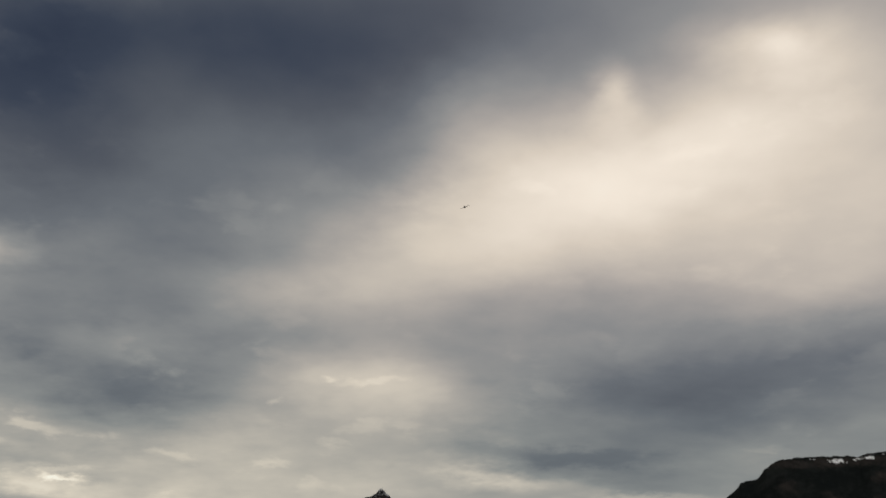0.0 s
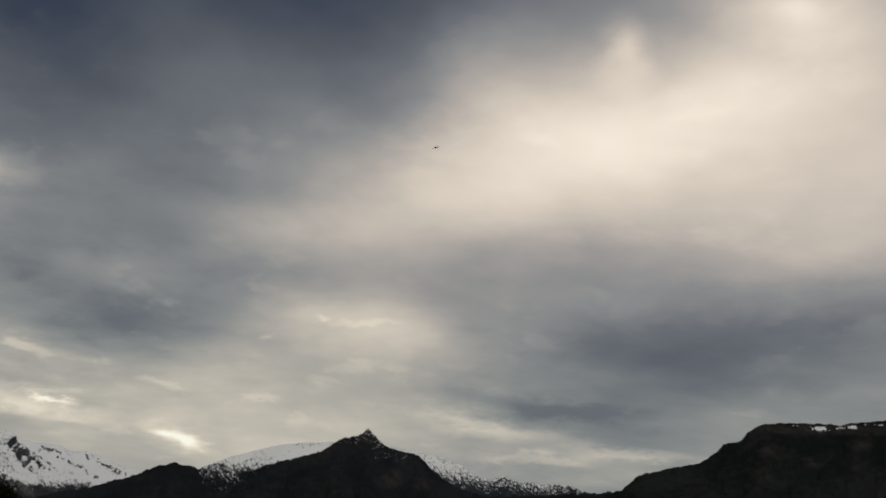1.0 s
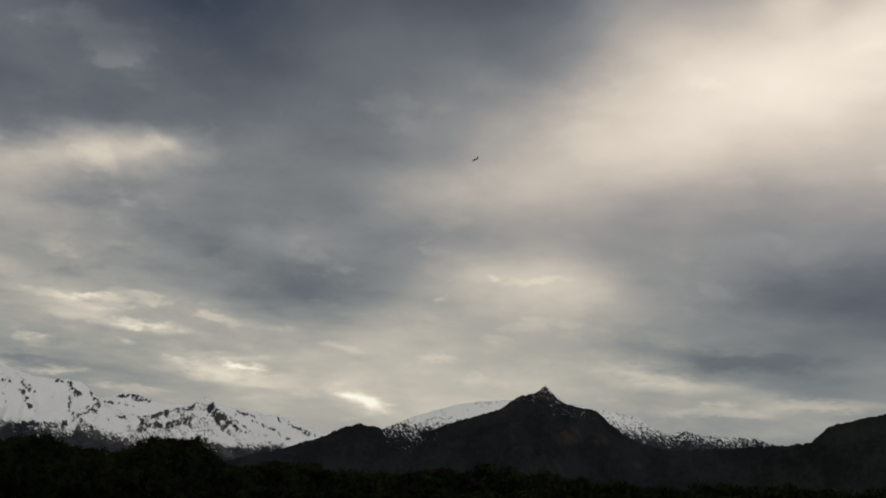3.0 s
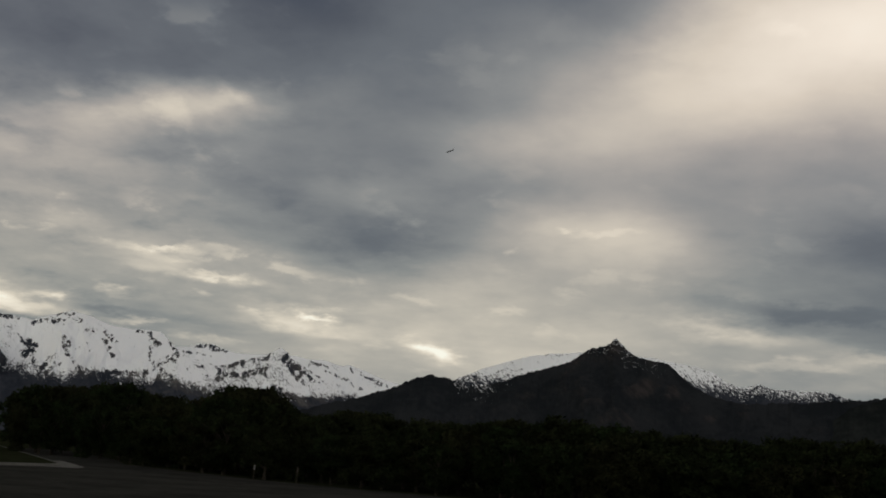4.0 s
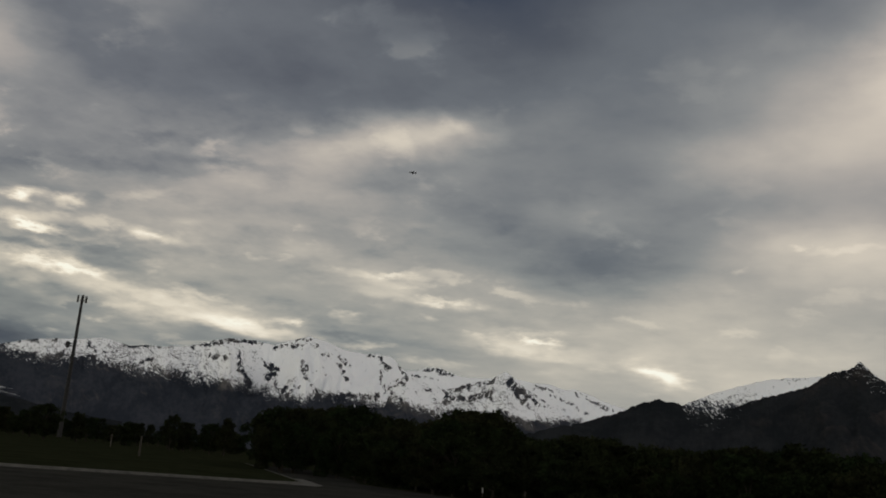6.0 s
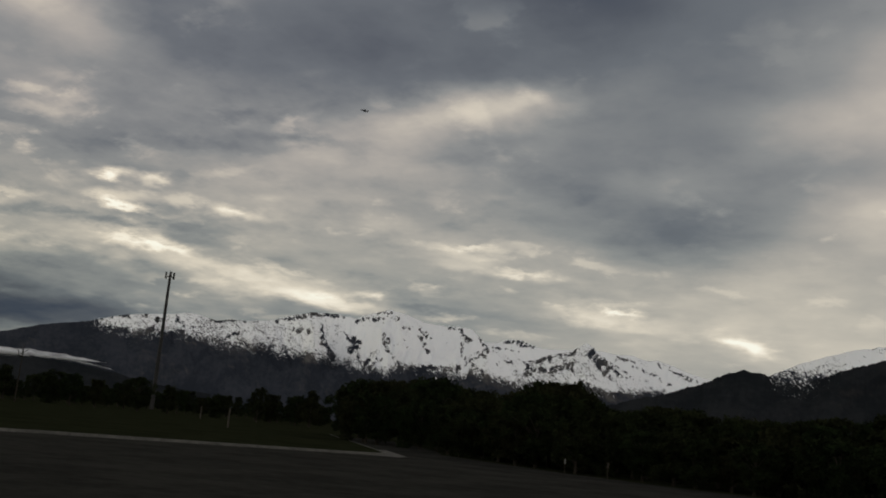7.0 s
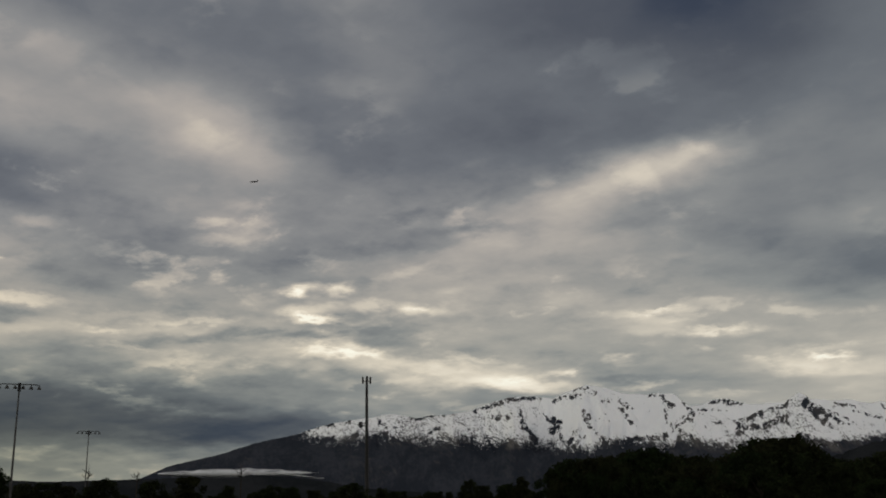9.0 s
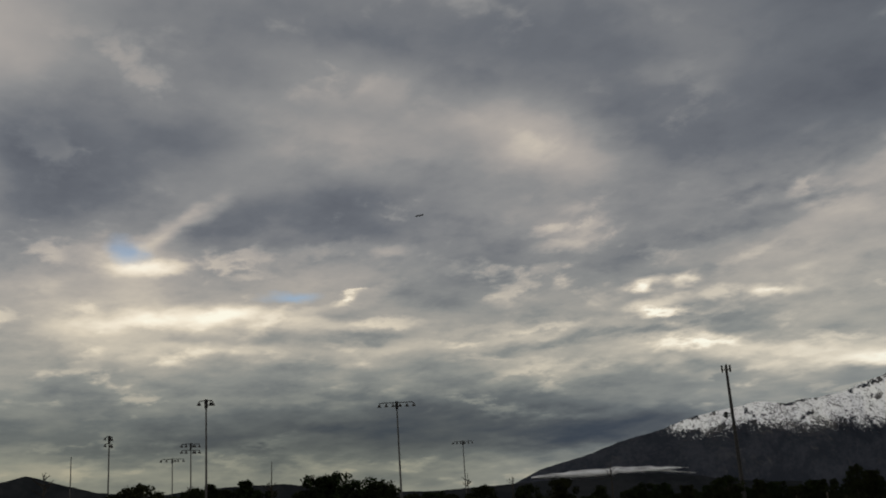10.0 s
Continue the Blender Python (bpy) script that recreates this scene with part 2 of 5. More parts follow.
def build_sky():
    NT.nodes.clear()
    g = Graph(NT)
    way = g.node("ShaderNodeTexCoord").outputs["Generated"]
    sep = g.node("ShaderNodeSeparateXYZ")
    g.link(way, sep.inputs[0])
    x, y, z = sep.outputs
    az = g.math("MULTIPLY", g.math("ARCTAN2", g.math("MULTIPLY", x, -1.0), y), 57.29578)
    el = g.math("MULTIPLY", g.math("ARCSINE", z), 57.29578)
    # the deck seen in perspective: streaks close up towards the horizon
    up = g.math("ADD", g.math("MAXIMUM", z, 0.0), 0.22)
    deck = g.combine(g.math("DIVIDE", x, up), g.math("DIVIDE", y, up), 0.0)
    warp = g.vec("SUBTRACT", g.noise(deck, 1.8, 2.0, 0.5)["Color"], (0.5, 0.5, 0.5))
    fine = g.vec("SUBTRACT", g.noise(deck, 7.5, 6.0, 0.55)["Color"], (0.5, 0.5, 0.5))
    place = g.combine(az, el, 0.0)
    place = g.vec("ADD", place, g.vec("MULTIPLY", warp, (5.0, 3.2, 0.0)))
    place = g.vec("ADD", place, g.vec("MULTIPLY", fine, (3.4, 1.8, 0.0)))
    # unseen sky, added: brighter behind to light snow, darker overhead to dim the ground
    back = g.mapped(y, 0.25, -0.45, 0.0, 0.38)
    light = g.math("ADD", g.math("ADD", DECK_LIGHT, back), g.mapped(el, 36.0, 58.0, 0.0, -0.44))
    split = g.node("ShaderNodeSeparateXYZ")
    g.link(place, split.inputs[0])
    for b_az, b_el, wide, tall, slant, amount in cloud_banks:
        m = g.node("ShaderNodeMapping", vector_type="TEXTURE")
        # the sum so far rides along as z, so that the banks are worked out one after another
        g.link(g.combine(split.outputs[0], split.outputs[1], light), m.inputs["Vector"])
        m.inputs["Location"].default_value = (b_az, b_el, 0)
        m.inputs["Rotation"].default_value = (0, 0, radians(slant))
        m.inputs["Scale"].default_value = (wide, tall, 1e6)
        light = g.math("ADD", light, g.mapped(g.vec("LENGTH", m.outputs[0]), 1.0, 0.0, 0.0, amount))
    # the shreds keep their place but have frayed edges
    tatter = g.vec("SUBTRACT", g.noise(deck, 16.0, 6.0, 0.62)["Color"], (0.5, 0.5, 0.5))
    near = g.combine(az, el, 0.0)
    near = g.vec("ADD", near, g.vec("MULTIPLY", fine, (1.8, 0.8, 0.0)))
    near = g.vec("ADD", near, g.vec("MULTIPLY", tatter, (2.6, 1.3, 0.0)))
    spot = g.node("ShaderNodeSeparateXYZ")
    g.link(near, spot.inputs[0])
    for b_az, b_el, wide, tall, slant, amount in cloud_wisps:
        m = g.node("ShaderNodeMapping", vector_type="TEXTURE")
        g.link(g.combine(spot.outputs[0], spot.outputs[1], light), m.inputs["Vector"])
        m.inputs["Location"].default_value = (b_az, b_el, 0)
        m.inputs["Rotation"].default_value = (0, 0, radians(slant))
        m.inputs["Scale"].default_value = (wide, tall, 1e6)
        light = g.math("ADD", light, g.mapped(g.vec("LENGTH", m.outputs[0]), 1.15, 0.1, 0.0, amount))
    puff = g.vec("ADD", deck, g.vec("MULTIPLY", warp, (0.12, 0.12, 0.0)))
    broad = g.noise(puff, 2.2, 5.0, 0.5)["Fac"]
    low = g.math("ADD", g.math("MAXIMUM", z, 0.0), 0.13)
    streak = g.noise(g.combine(g.math("DIVIDE", x, low), g.math("DIVIDE", y, low), 0.3), 4.6, 6.0, 0.56)["Fac"]
    light = g.math("ADD", light, g.math("MULTIPLY", g.math("SUBTRACT", broad, 0.5), 0.24))
    # the relief of the deck shows where it is lit from behind, low and away from the sun
    crisp = g.math("MULTIPLY", g.mapped(az, -5.0, 45.0, 0.2, 1.0), g.math("MULTIPLY", g.mapped(el, 27.0, 10.0, 0.5, 1.0), g.mapped(el, 3.0, 9.0, 0.4, 1.0)))
    light = g.math("ADD", light, g.math("MULTIPLY", g.math("MULTIPLY", g.math("SUBTRACT", streak, 0.5), 0.26), crisp))
    # torn edges and small lit puffs
    torn = g.noise(g.vec("ADD", deck, g.vec("MULTIPLY", fine, (0.06, 0.06, 0.0))), 6.5, 6.0, 0.56)["Fac"]
    field = g.mapped(g.noise(deck, 2.6, 3.0, 0.5)["Fac"], 0.42, 0.64, 0.0, 1.0)
    puffs = g.math("MULTIPLY", g.mapped(torn, 0.51, 0.66, 0.0, 0.20), field)
    rents = g.mapped(torn, 0.50, 0.30, 0.0, -0.05)
    light = g.math("ADD", light, g.math("MULTIPLY", g.math("ADD", puffs, rents), crisp))
    cloud = g.ramp(light, [
        (0.06, srgb(42, 51, 68)), (0.18, srgb(58, 66, 80)), (0.30, srgb(83, 88, 96)), (0.42, srgb(105, 110, 115)), (0.54, srgb(137, 139, 138)),
        (0.66, srgb(172, 167, 159)), (0.80, srgb(215, 204, 188)), (0.92, srgb(242, 231, 214)), (1.0, srgb(252, 247, 232))])
    # rosier towards the sun, greener grey away from it
    rosy = g.math("MULTIPLY", g.mapped(az, 16.0, -14.0, 0.0, 1.0), g.mapped(el, 9.0, 19.0, 0.2, 1.0))
    cloud = g.mix(1.0, cloud, g.mix(rosy, (1.0, 1.0, 1.0, 1), (1.02, 0.992, 1.01, 1)), "MULTIPLY")
    # yellower low down, bluer overhead
    cloud = g.mix(1.0, cloud, g.mix(g.math("MULTIPLY", g.mapped(el, 7.0, 17.0, 0.0, 1.0), g.mapped(light, 0.8, 0.6, 0.4, 1.0)), g.mix(g.mapped(az, 25.0, 68.0, 0.0, 1.0), (0.968, 1.0, 0.995, 1), (0.99, 1.0, 0.95, 1)), g.mix(g.mapped(az, 15.0, 45.0, 0.0, 1.0), (1.0, 1.0, 1.02, 1), (1.025, 1.0, 1.03, 1))), "MULTIPLY")
    # the last light comes yellow from under the western edge of the deck
    cloud = g.mix(1.0, cloud, g.mix(g.math("MULTIPLY", g.mapped(el, 9.0, 3.0, 0.0, 1.0), g.mapped(az, 42.0, 66.0, 0.0, 1.0)), (1, 1, 1, 1), (1.03, 1.0, 0.85, 1)), "MULTIPLY")
    # the unseen sky behind gets an added blue tint, to cool the land's light
    cloud = g.mix(1.0, cloud, g.mix(g.mapped(y, 0.2, -0.5, 0.0, 1.0), (1, 1, 1, 1), (0.94, 1.0, 1.08, 1)), "MULTIPLY")
    # a small hole shows the clear sky above
    clear = g.node("ShaderNodeTexSky", sky_type="NISHITA", sun_disc=False, sun_elevation=radians(SUN_EL), sun_rotation=radians(-SUN_AZ))
    blue = g.mix(1.0, clear.outputs[0], (0.135, 0.135, 0.135, 1), "MULTIPLY")
    hole = None
    for h_az, h_el, wide, tall in ((77.2, 15.8, 1.4, 1.2), (67.3, 13.2, 2.2, 0.6)):
        m = g.node("ShaderNodeMapping", vector_type="TEXTURE")
        g.link(place, m.inputs["Vector"])
        m.inputs["Location"].default_value = (h_az, h_el, 0)
        m.inputs["Scale"].default_value = (wide, tall, 1)
        one = g.mapped(g.vec("LENGTH", m.outputs[0]), 1.0, 0.0, 0.0, 0.75)
        hole = one if hole is None else g.math("MAXIMUM", hole, one)
    colour = g.mix(hole, cloud, blue)
    bg = g.node("ShaderNodeBackground")
    g.link(colour, bg.inputs[0])
    bg.inputs[1].default_value = 1.0
    out = g.node("ShaderNodeOutputWorld")
    g.link(bg.outputs[0], out.inputs[0])


build_sky()

sun = new("sun", bpy.data.lights.new("sun", "SUN"))
sun.data.energy, sun.data.angle, sun.data.color = 0.5, radians(14), (1.0, 0.93, 0.82)
sun.matrix_world = look(toward(SUN_AZ, SUN_EL, 100), (0, 0, 0))


# ---- materials ----
def material(name, rough=0.8, metal=0.0):
    m = bpy.data.materials.new(name)
    m.use_nodes = True
    g = Graph(m.node_tree)
    bsdf = next(n for n in m.node_tree.nodes if n.type == "BSDF_PRINCIPLED")
    bsdf.inputs["Roughness"].default_value = rough
    bsdf.inputs["Metallic"].default_value = metal
    return m, g, bsdf


def mottled(name, dark, light, scale, rough=0.85, metal=0.0, bump=0.0, bump_scale=None, fine=6.0, spec=0.05):
    """Two scales of variation between two base colours, and a little relief."""
    m, g, bsdf = material(name, rough, metal)
    bsdf.inputs["Specular IOR Level"].default_value = spec
    co = g.node("ShaderNodeTexCoord").outputs["Object"]
    n1 = g.noise(co, scale, 6.0, 0.6)["Fac"]
    n2 = g.noise(co, scale * fine, 4.0, 0.65)["Fac"]
    f = g.math("ADD", g.math("MULTIPLY", n1, 0.6), g.math("MULTIPLY", n2, 0.4))
    f = g.mapped(f, 0.36, 0.64, 0.0, 1.0)
    g.link(g.mix(f, (*dark, 1), (*light, 1)), bsdf.inputs["Base Color"])
    if bump:
        b = g.node("ShaderNodeBump")
        b.inputs["Strength"].default_value = bump
        b.inputs["Distance"].default_value = 0.02
        g.link(g.noise(co, bump_scale or scale * 8, 5.0, 0.7)["Fac"], b.inputs["Height"])
        g.link(b.outputs[0], bsdf.inputs["Normal"])
    return m


def slope_material(name, wood_dark, wood_light, rock_dark, rock_light):
    """Mountain side: snow where the mesh's snow value says so, broken up by rock and scrub in strokes down the fall line."""
    m, g, bsdf = material(name, 0.9)
    co = g.node("ShaderNodeAttribute", attribute_name="face").outputs["Vector"]
    snow = g.node("ShaderNodeAttribute", attribute_name="snow").outputs["Fac"]
    bare = g.node("ShaderNodeAttribute", attribute_name="rock").outputs["Fac"]
    speck = g.node("ShaderNodeAttribute", attribute_name="speck").outputs["Fac"]
    strokes = g.node("ShaderNodeAttribute", attribute_name="stroke").outputs["Vector"]
    specks = g.noise(strokes, 0.21, 6.0, 0.66, 0.5)["Fac"]
    patch = g.noise(strokes, 0.022, 6.0, 0.6, 0.8)["Fac"]
    level = g.math("ADD", snow, g.math("MULTIPLY", g.math("MULTIPLY", g.math("SUBTRACT", specks, 0.5), 3.4), speck))
    level = g.math("ADD", level, g.math("MULTIPLY", g.math("SUBTRACT", patch, 0.5), 1.5))
    cover = g.mapped(level, -0.16, 0.26, 0.0, 1.0)
    tint = g.math("ADD", g.math("MULTIPLY", g.noise(co, 0.009, 5.0, 0.6, 0.6)["Fac"], 0.6), g.math("MULTIPLY", g.noise(co, 0.07, 6.0, 0.7)["Fac"], 0.4))
    wood = g.mix(g.mapped(tint, 0.40, 0.60, 0, 1), (*wood_dark, 1), (*wood_light, 1))
    stone = g.mix(g.mapped(g.noise(strokes, 0.06, 7.0, 0.7)["Fac"], 0.35, 0.65, 0, 1), (*rock_dark, 1), (*rock_light, 1))
    ragged = g.math("ADD", bare, g.math("MULTIPLY", g.math("SUBTRACT", g.noise(strokes, 0.05, 6.0, 0.66, 0.6)["Fac"], 0.5), 0.9))
    ground = g.mix(g.mapped(ragged, 0.12, 0.75, 0.0, 1.0), wood, stone)
    white = g.mix(g.noise(co, 0.03, 5.0, 0.6)["Fac"], (0.86, 0.88, 0.91, 1), (0.94, 0.94, 0.94, 1))
    g.link(g.mix(cover, ground, white), bsdf.inputs["Base Color"])
    bsdf.inputs["Specular IOR Level"].default_value = 0.0
    return m


# snowy ranges: aerial haze is painted into the wood tones, lighter and bluer
HAZED_SNOWY = slope_material("hazed_snowy_slope", (0.025, 0.029, 0.038), (0.041, 0.045, 0.056), (0.055, 0.054, 0.057), (0.12, 0.114, 0.110))
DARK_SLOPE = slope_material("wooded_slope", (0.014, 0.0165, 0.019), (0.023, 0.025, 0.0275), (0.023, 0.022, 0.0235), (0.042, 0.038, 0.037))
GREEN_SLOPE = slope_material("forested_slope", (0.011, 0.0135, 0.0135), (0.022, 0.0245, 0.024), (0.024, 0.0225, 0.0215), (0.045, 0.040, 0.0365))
ASPHALT = mottled("asphalt", (0.019, 0.019, 0.0172), (0.033, 0.0325, 0.029), 0.35, 0.9, bump=0.4, bump_scale=60, spec=0.0)
CONCRETE = mottled("kerb_concrete", (0.055, 0.054, 0.049), (0.11, 0.107, 0.097), 1.2, 0.85, bump=0.3, bump_scale=40)
GRASS = mottled("spring_grass", (0.010, 0.012, 0.006), (0.019, 0.021, 0.0115), 0.25, 0.95, bump=0.6, bump_scale=12, spec=0.0)


def leaf_material():
    """Dark spring leaves, from tree to tree greener or browner."""
    m, g, bsdf = material("leaf", 0.8)
    bsdf.inputs["Specular IOR Level"].default_value = 0.0
    co = g.node("ShaderNodeTexCoord").outputs["Object"]
    f = g.mapped(g.noise(co, 0.9, 6.0, 0.62)["Fac"], 0.36, 0.64, 0.0, 1.0)
    tree = g.node("ShaderNodeObjectInfo").outputs["Random"]
    dark = g.mix(tree, (0.0065, 0.0098, 0.0046, 1), (0.0085, 0.0096, 0.0048, 1))
    light = g.mix(tree, (0.016, 0.0255, 0.0105, 1), (0.023, 0.0248, 0.012, 1))
    g.link(g.mix(f, dark, light), bsdf.inputs["Base Color"])
    return m


LEAF = leaf_material()
BARK = mottled("bark", (0.018, 0.016, 0.012), (0.042, 0.036, 0.029), 5.0, 0.9, bump=0.6)
STEEL = mottled("galvanised_steel", (0.05, 0.05, 0.05), (0.09, 0.09, 0.088), 1.5, 0.6, 0.4)
DARK_STEEL = mottled("dark_painted_steel", (0.022, 0.022, 0.023), (0.042, 0.041, 0.040), 2.0, 0.6, 0.2)
LAMP_HOOD = mottled("lamp_hood", (0.03, 0.03, 0.03), (0.055, 0.055, 0.053), 4.0, 0.5, 0.3)
WHITE_PAINT = mottled("weathered_white_paint", (0.15, 0.147, 0.14), (0.24, 0.235, 0.225), 3.0, 0.7)
WOOD_POST = mottled("weathered_wood", (0.04, 0.036, 0.03), (0.075, 0.066, 0.056), 6.0, 0.9, bump=0.4)


# ---- mesh helpers ----
def part(name, bm, mat, parent=None, label=""):
    """Links a bmesh, or a finished mesh, as one object, under a thing or on its own."""
    if isinstance(bm, bmesh.types.BMesh):
        me = bpy.data.meshes.new(name)
        bm.to_mesh(me)
        bm.free()
    else:
        me = bm
    if mat and not me.materials:
        me.materials.append(mat)
    ob = new(name, me)
    ob.parent = parent
    return tagged(ob, label=label)


def smooth(me):
    me.polygons.foreach_set("use_smooth", [True] * len(me.polygons))
    return me


def hashed(ix, iy, seed):
    n = (ix.astype(np.int64) * 374761393 + iy.astype(np.int64) * 668265263 + seed * 1274126177) & 0x7FFFFFFF
    n = ((n ^ (n >> 13)) * 1274126177) & 0x7FFFFFFF
    return ((n ^ (n >> 16)) & 0xFFFF) / 65535.0


def value_noise(x, y, seed):
    ix, iy = np.floor(x), np.floor(y)
    fx, fy = x - ix, y - iy
    fx, fy = fx * fx * (3 - 2 * fx), fy * fy * (3 - 2 * fy)
    a, b = hashed(ix, iy, seed), hashed(ix + 1, iy, seed)
    c, d = hashed(ix, iy + 1, seed), hashed(ix + 1, iy + 1, seed)
    return (a + (b - a) * fx) * (1 - fy) + (c + (d - c) * fx) * fy


def fractal(x, y, seed, octaves=5, gain=0.5, ridged=False):
    """-1 to 1; ridged: 0 to 1, with sharp crests."""
    total, amp, norm = 0.0, 1.0, 0.0
    for k in range(octaves):
        n = value_noise(x * 2 ** k, y * 2 ** k, seed + 17 * k) * 2 - 1
        total = total + amp * ((1 - np.abs(n)) if ridged else n)
        norm += amp
        amp *= gain
    return total / norm

# ---- land ----
def sheet(name, outline, z, mat, label, category):
    """A flat stretch of ground with an outline in plan."""
    bm = bmesh.new()
    bm.faces.new([bm.verts.new((x, y, z)) for x, y in outline])
    bmesh.ops.recalc_face_normals(bm, faces=bm.faces)
    return tagged(part(name, bm, mat), label, category, kind="structure")


def ground_disc():
    bm = bmesh.new()
    rings = [0, 20, 40, 70, 110, 170, 260, 420, 700, 1200, 2200, 3600, 4900]
    rows = []
    for r in rings[1:]:
        rows.append([bm.verts.new((r * math.cos(a * math.tau / 96), r * math.sin(a * math.tau / 96), 0)) for a in range(96)])
    mid = bm.verts.new((0, 0, 0))
    for i in range(96):
        j = (i + 1) % 96
        bm.faces.new((mid, rows[0][i], rows[0][j]))
        for a, b in zip(rows, rows[1:]):
            bm.faces.new((a[i], b[i], b[j], a[j]))
    return tagged(part("ground", bm, GRASS), "dark spring grass over a wide flat valley floor", "ground", kind="structure")


ground_disc()

# the car park: its kerb on the west side, the edge of the wood on the north side
kerb_line = [(-37.5, -60.0), (-37.0, 0.0), (-36.0, 18.0), (-34.6, 29.0), (-32.6, 34.0), (-30.4, 40.0), (-28.6, 45.0), (-28.0, 47.2), (-28.4, 49.5), (-31.0, 53.0), (-42.0, 68.0), (-60.0, 92.0)]
wood_edge = [(-54.0, 96.0), (-37.0, 72.0), (-30.7, 61.0), (-18.3, 51.0), (-11.0, 47.2), (0.0, 43.5), (12.0, 42.5), (30.0, 44.0), (60.0, 46.0), (80.0, 20.0), (80.0, -60.0)]
sheet("road", kerb_line + wood_edge, 0.006, ASPHALT, "worn dark grey asphalt of an empty car park", "asphalt")


def offset_line(line, d):
    out = []
    for i, p in enumerate(line):
        a, b = Vector(line[max(i - 1, 0)]), Vector(line[min(i + 1, len(line) - 1)])
        t = (b - a).normalized()
        out.append((p[0] - t.y * d, p[1] + t.x * d))
    return out


def strip_along(line, sections):
    """Sweeps a cross-section of (offset to the left, height) along a line in plan."""
    bm = bmesh.new()
    rows = []
    for d, z in sections:
        rows.append([bm.verts.new((x, y, z)) for x, y in offset_line(line, d)])
    for a, b in zip(rows, rows[1:]):
        for i in range(len(line) - 1):
            bm.faces.new((a[i], a[i + 1], b[i + 1], b[i]))
    bmesh.ops.recalc_face_normals(bm, faces=bm.faces)
    return bm


def rounded_line(line, times=2):
    for _ in range(times):
        new_line = [line[0]]
        for a, b in zip(line, line[1:]):
            new_line += [(a[0] * 0.75 + b[0] * 0.25, a[1] * 0.75 + b[1] * 0.25), (a[0] * 0.25 + b[0] * 0.75, a[1] * 0.25 + b[1] * 0.75)]
        line = new_line + [line[-1]]
    return line


kerb_curve = rounded_line(kerb_line)
kerb = part("kerb", strip_along(kerb_curve, [(-0.10, 0.004), (-0.08, 0.012), (-0.02, 0.105), (0.02, 0.125), (0.15, 0.13), (0.16, 0.08)]), CONCRETE)
tagged(kerb, "pale worn concrete kerb along the lawn", "kerb", kind="structure")
# a worn concrete apron fans out where the kerb turns into the side road
sheet("kerb_apron", [(-28.35, 45.9), (-26.6, 47.7), (-27.2, 49.6), (-29.8, 53.2), (-33.6, 58.4), (-34.3, 57.6), (-31.2, 53.0), (-28.6, 49.6), (-28.05, 47.4)], 0.014, CONCRETE, "worn concrete apron at the corner of the kerb", "kerb")
inner = offset_line(kerb_curve, 0.14)
lawn = sheet("lawn", inner + [(-330.0, 330.0), (-420.0, 120.0), (-300.0, -60.0)], 0.115, GRASS, "dark green lawn behind the kerb", "lawn")


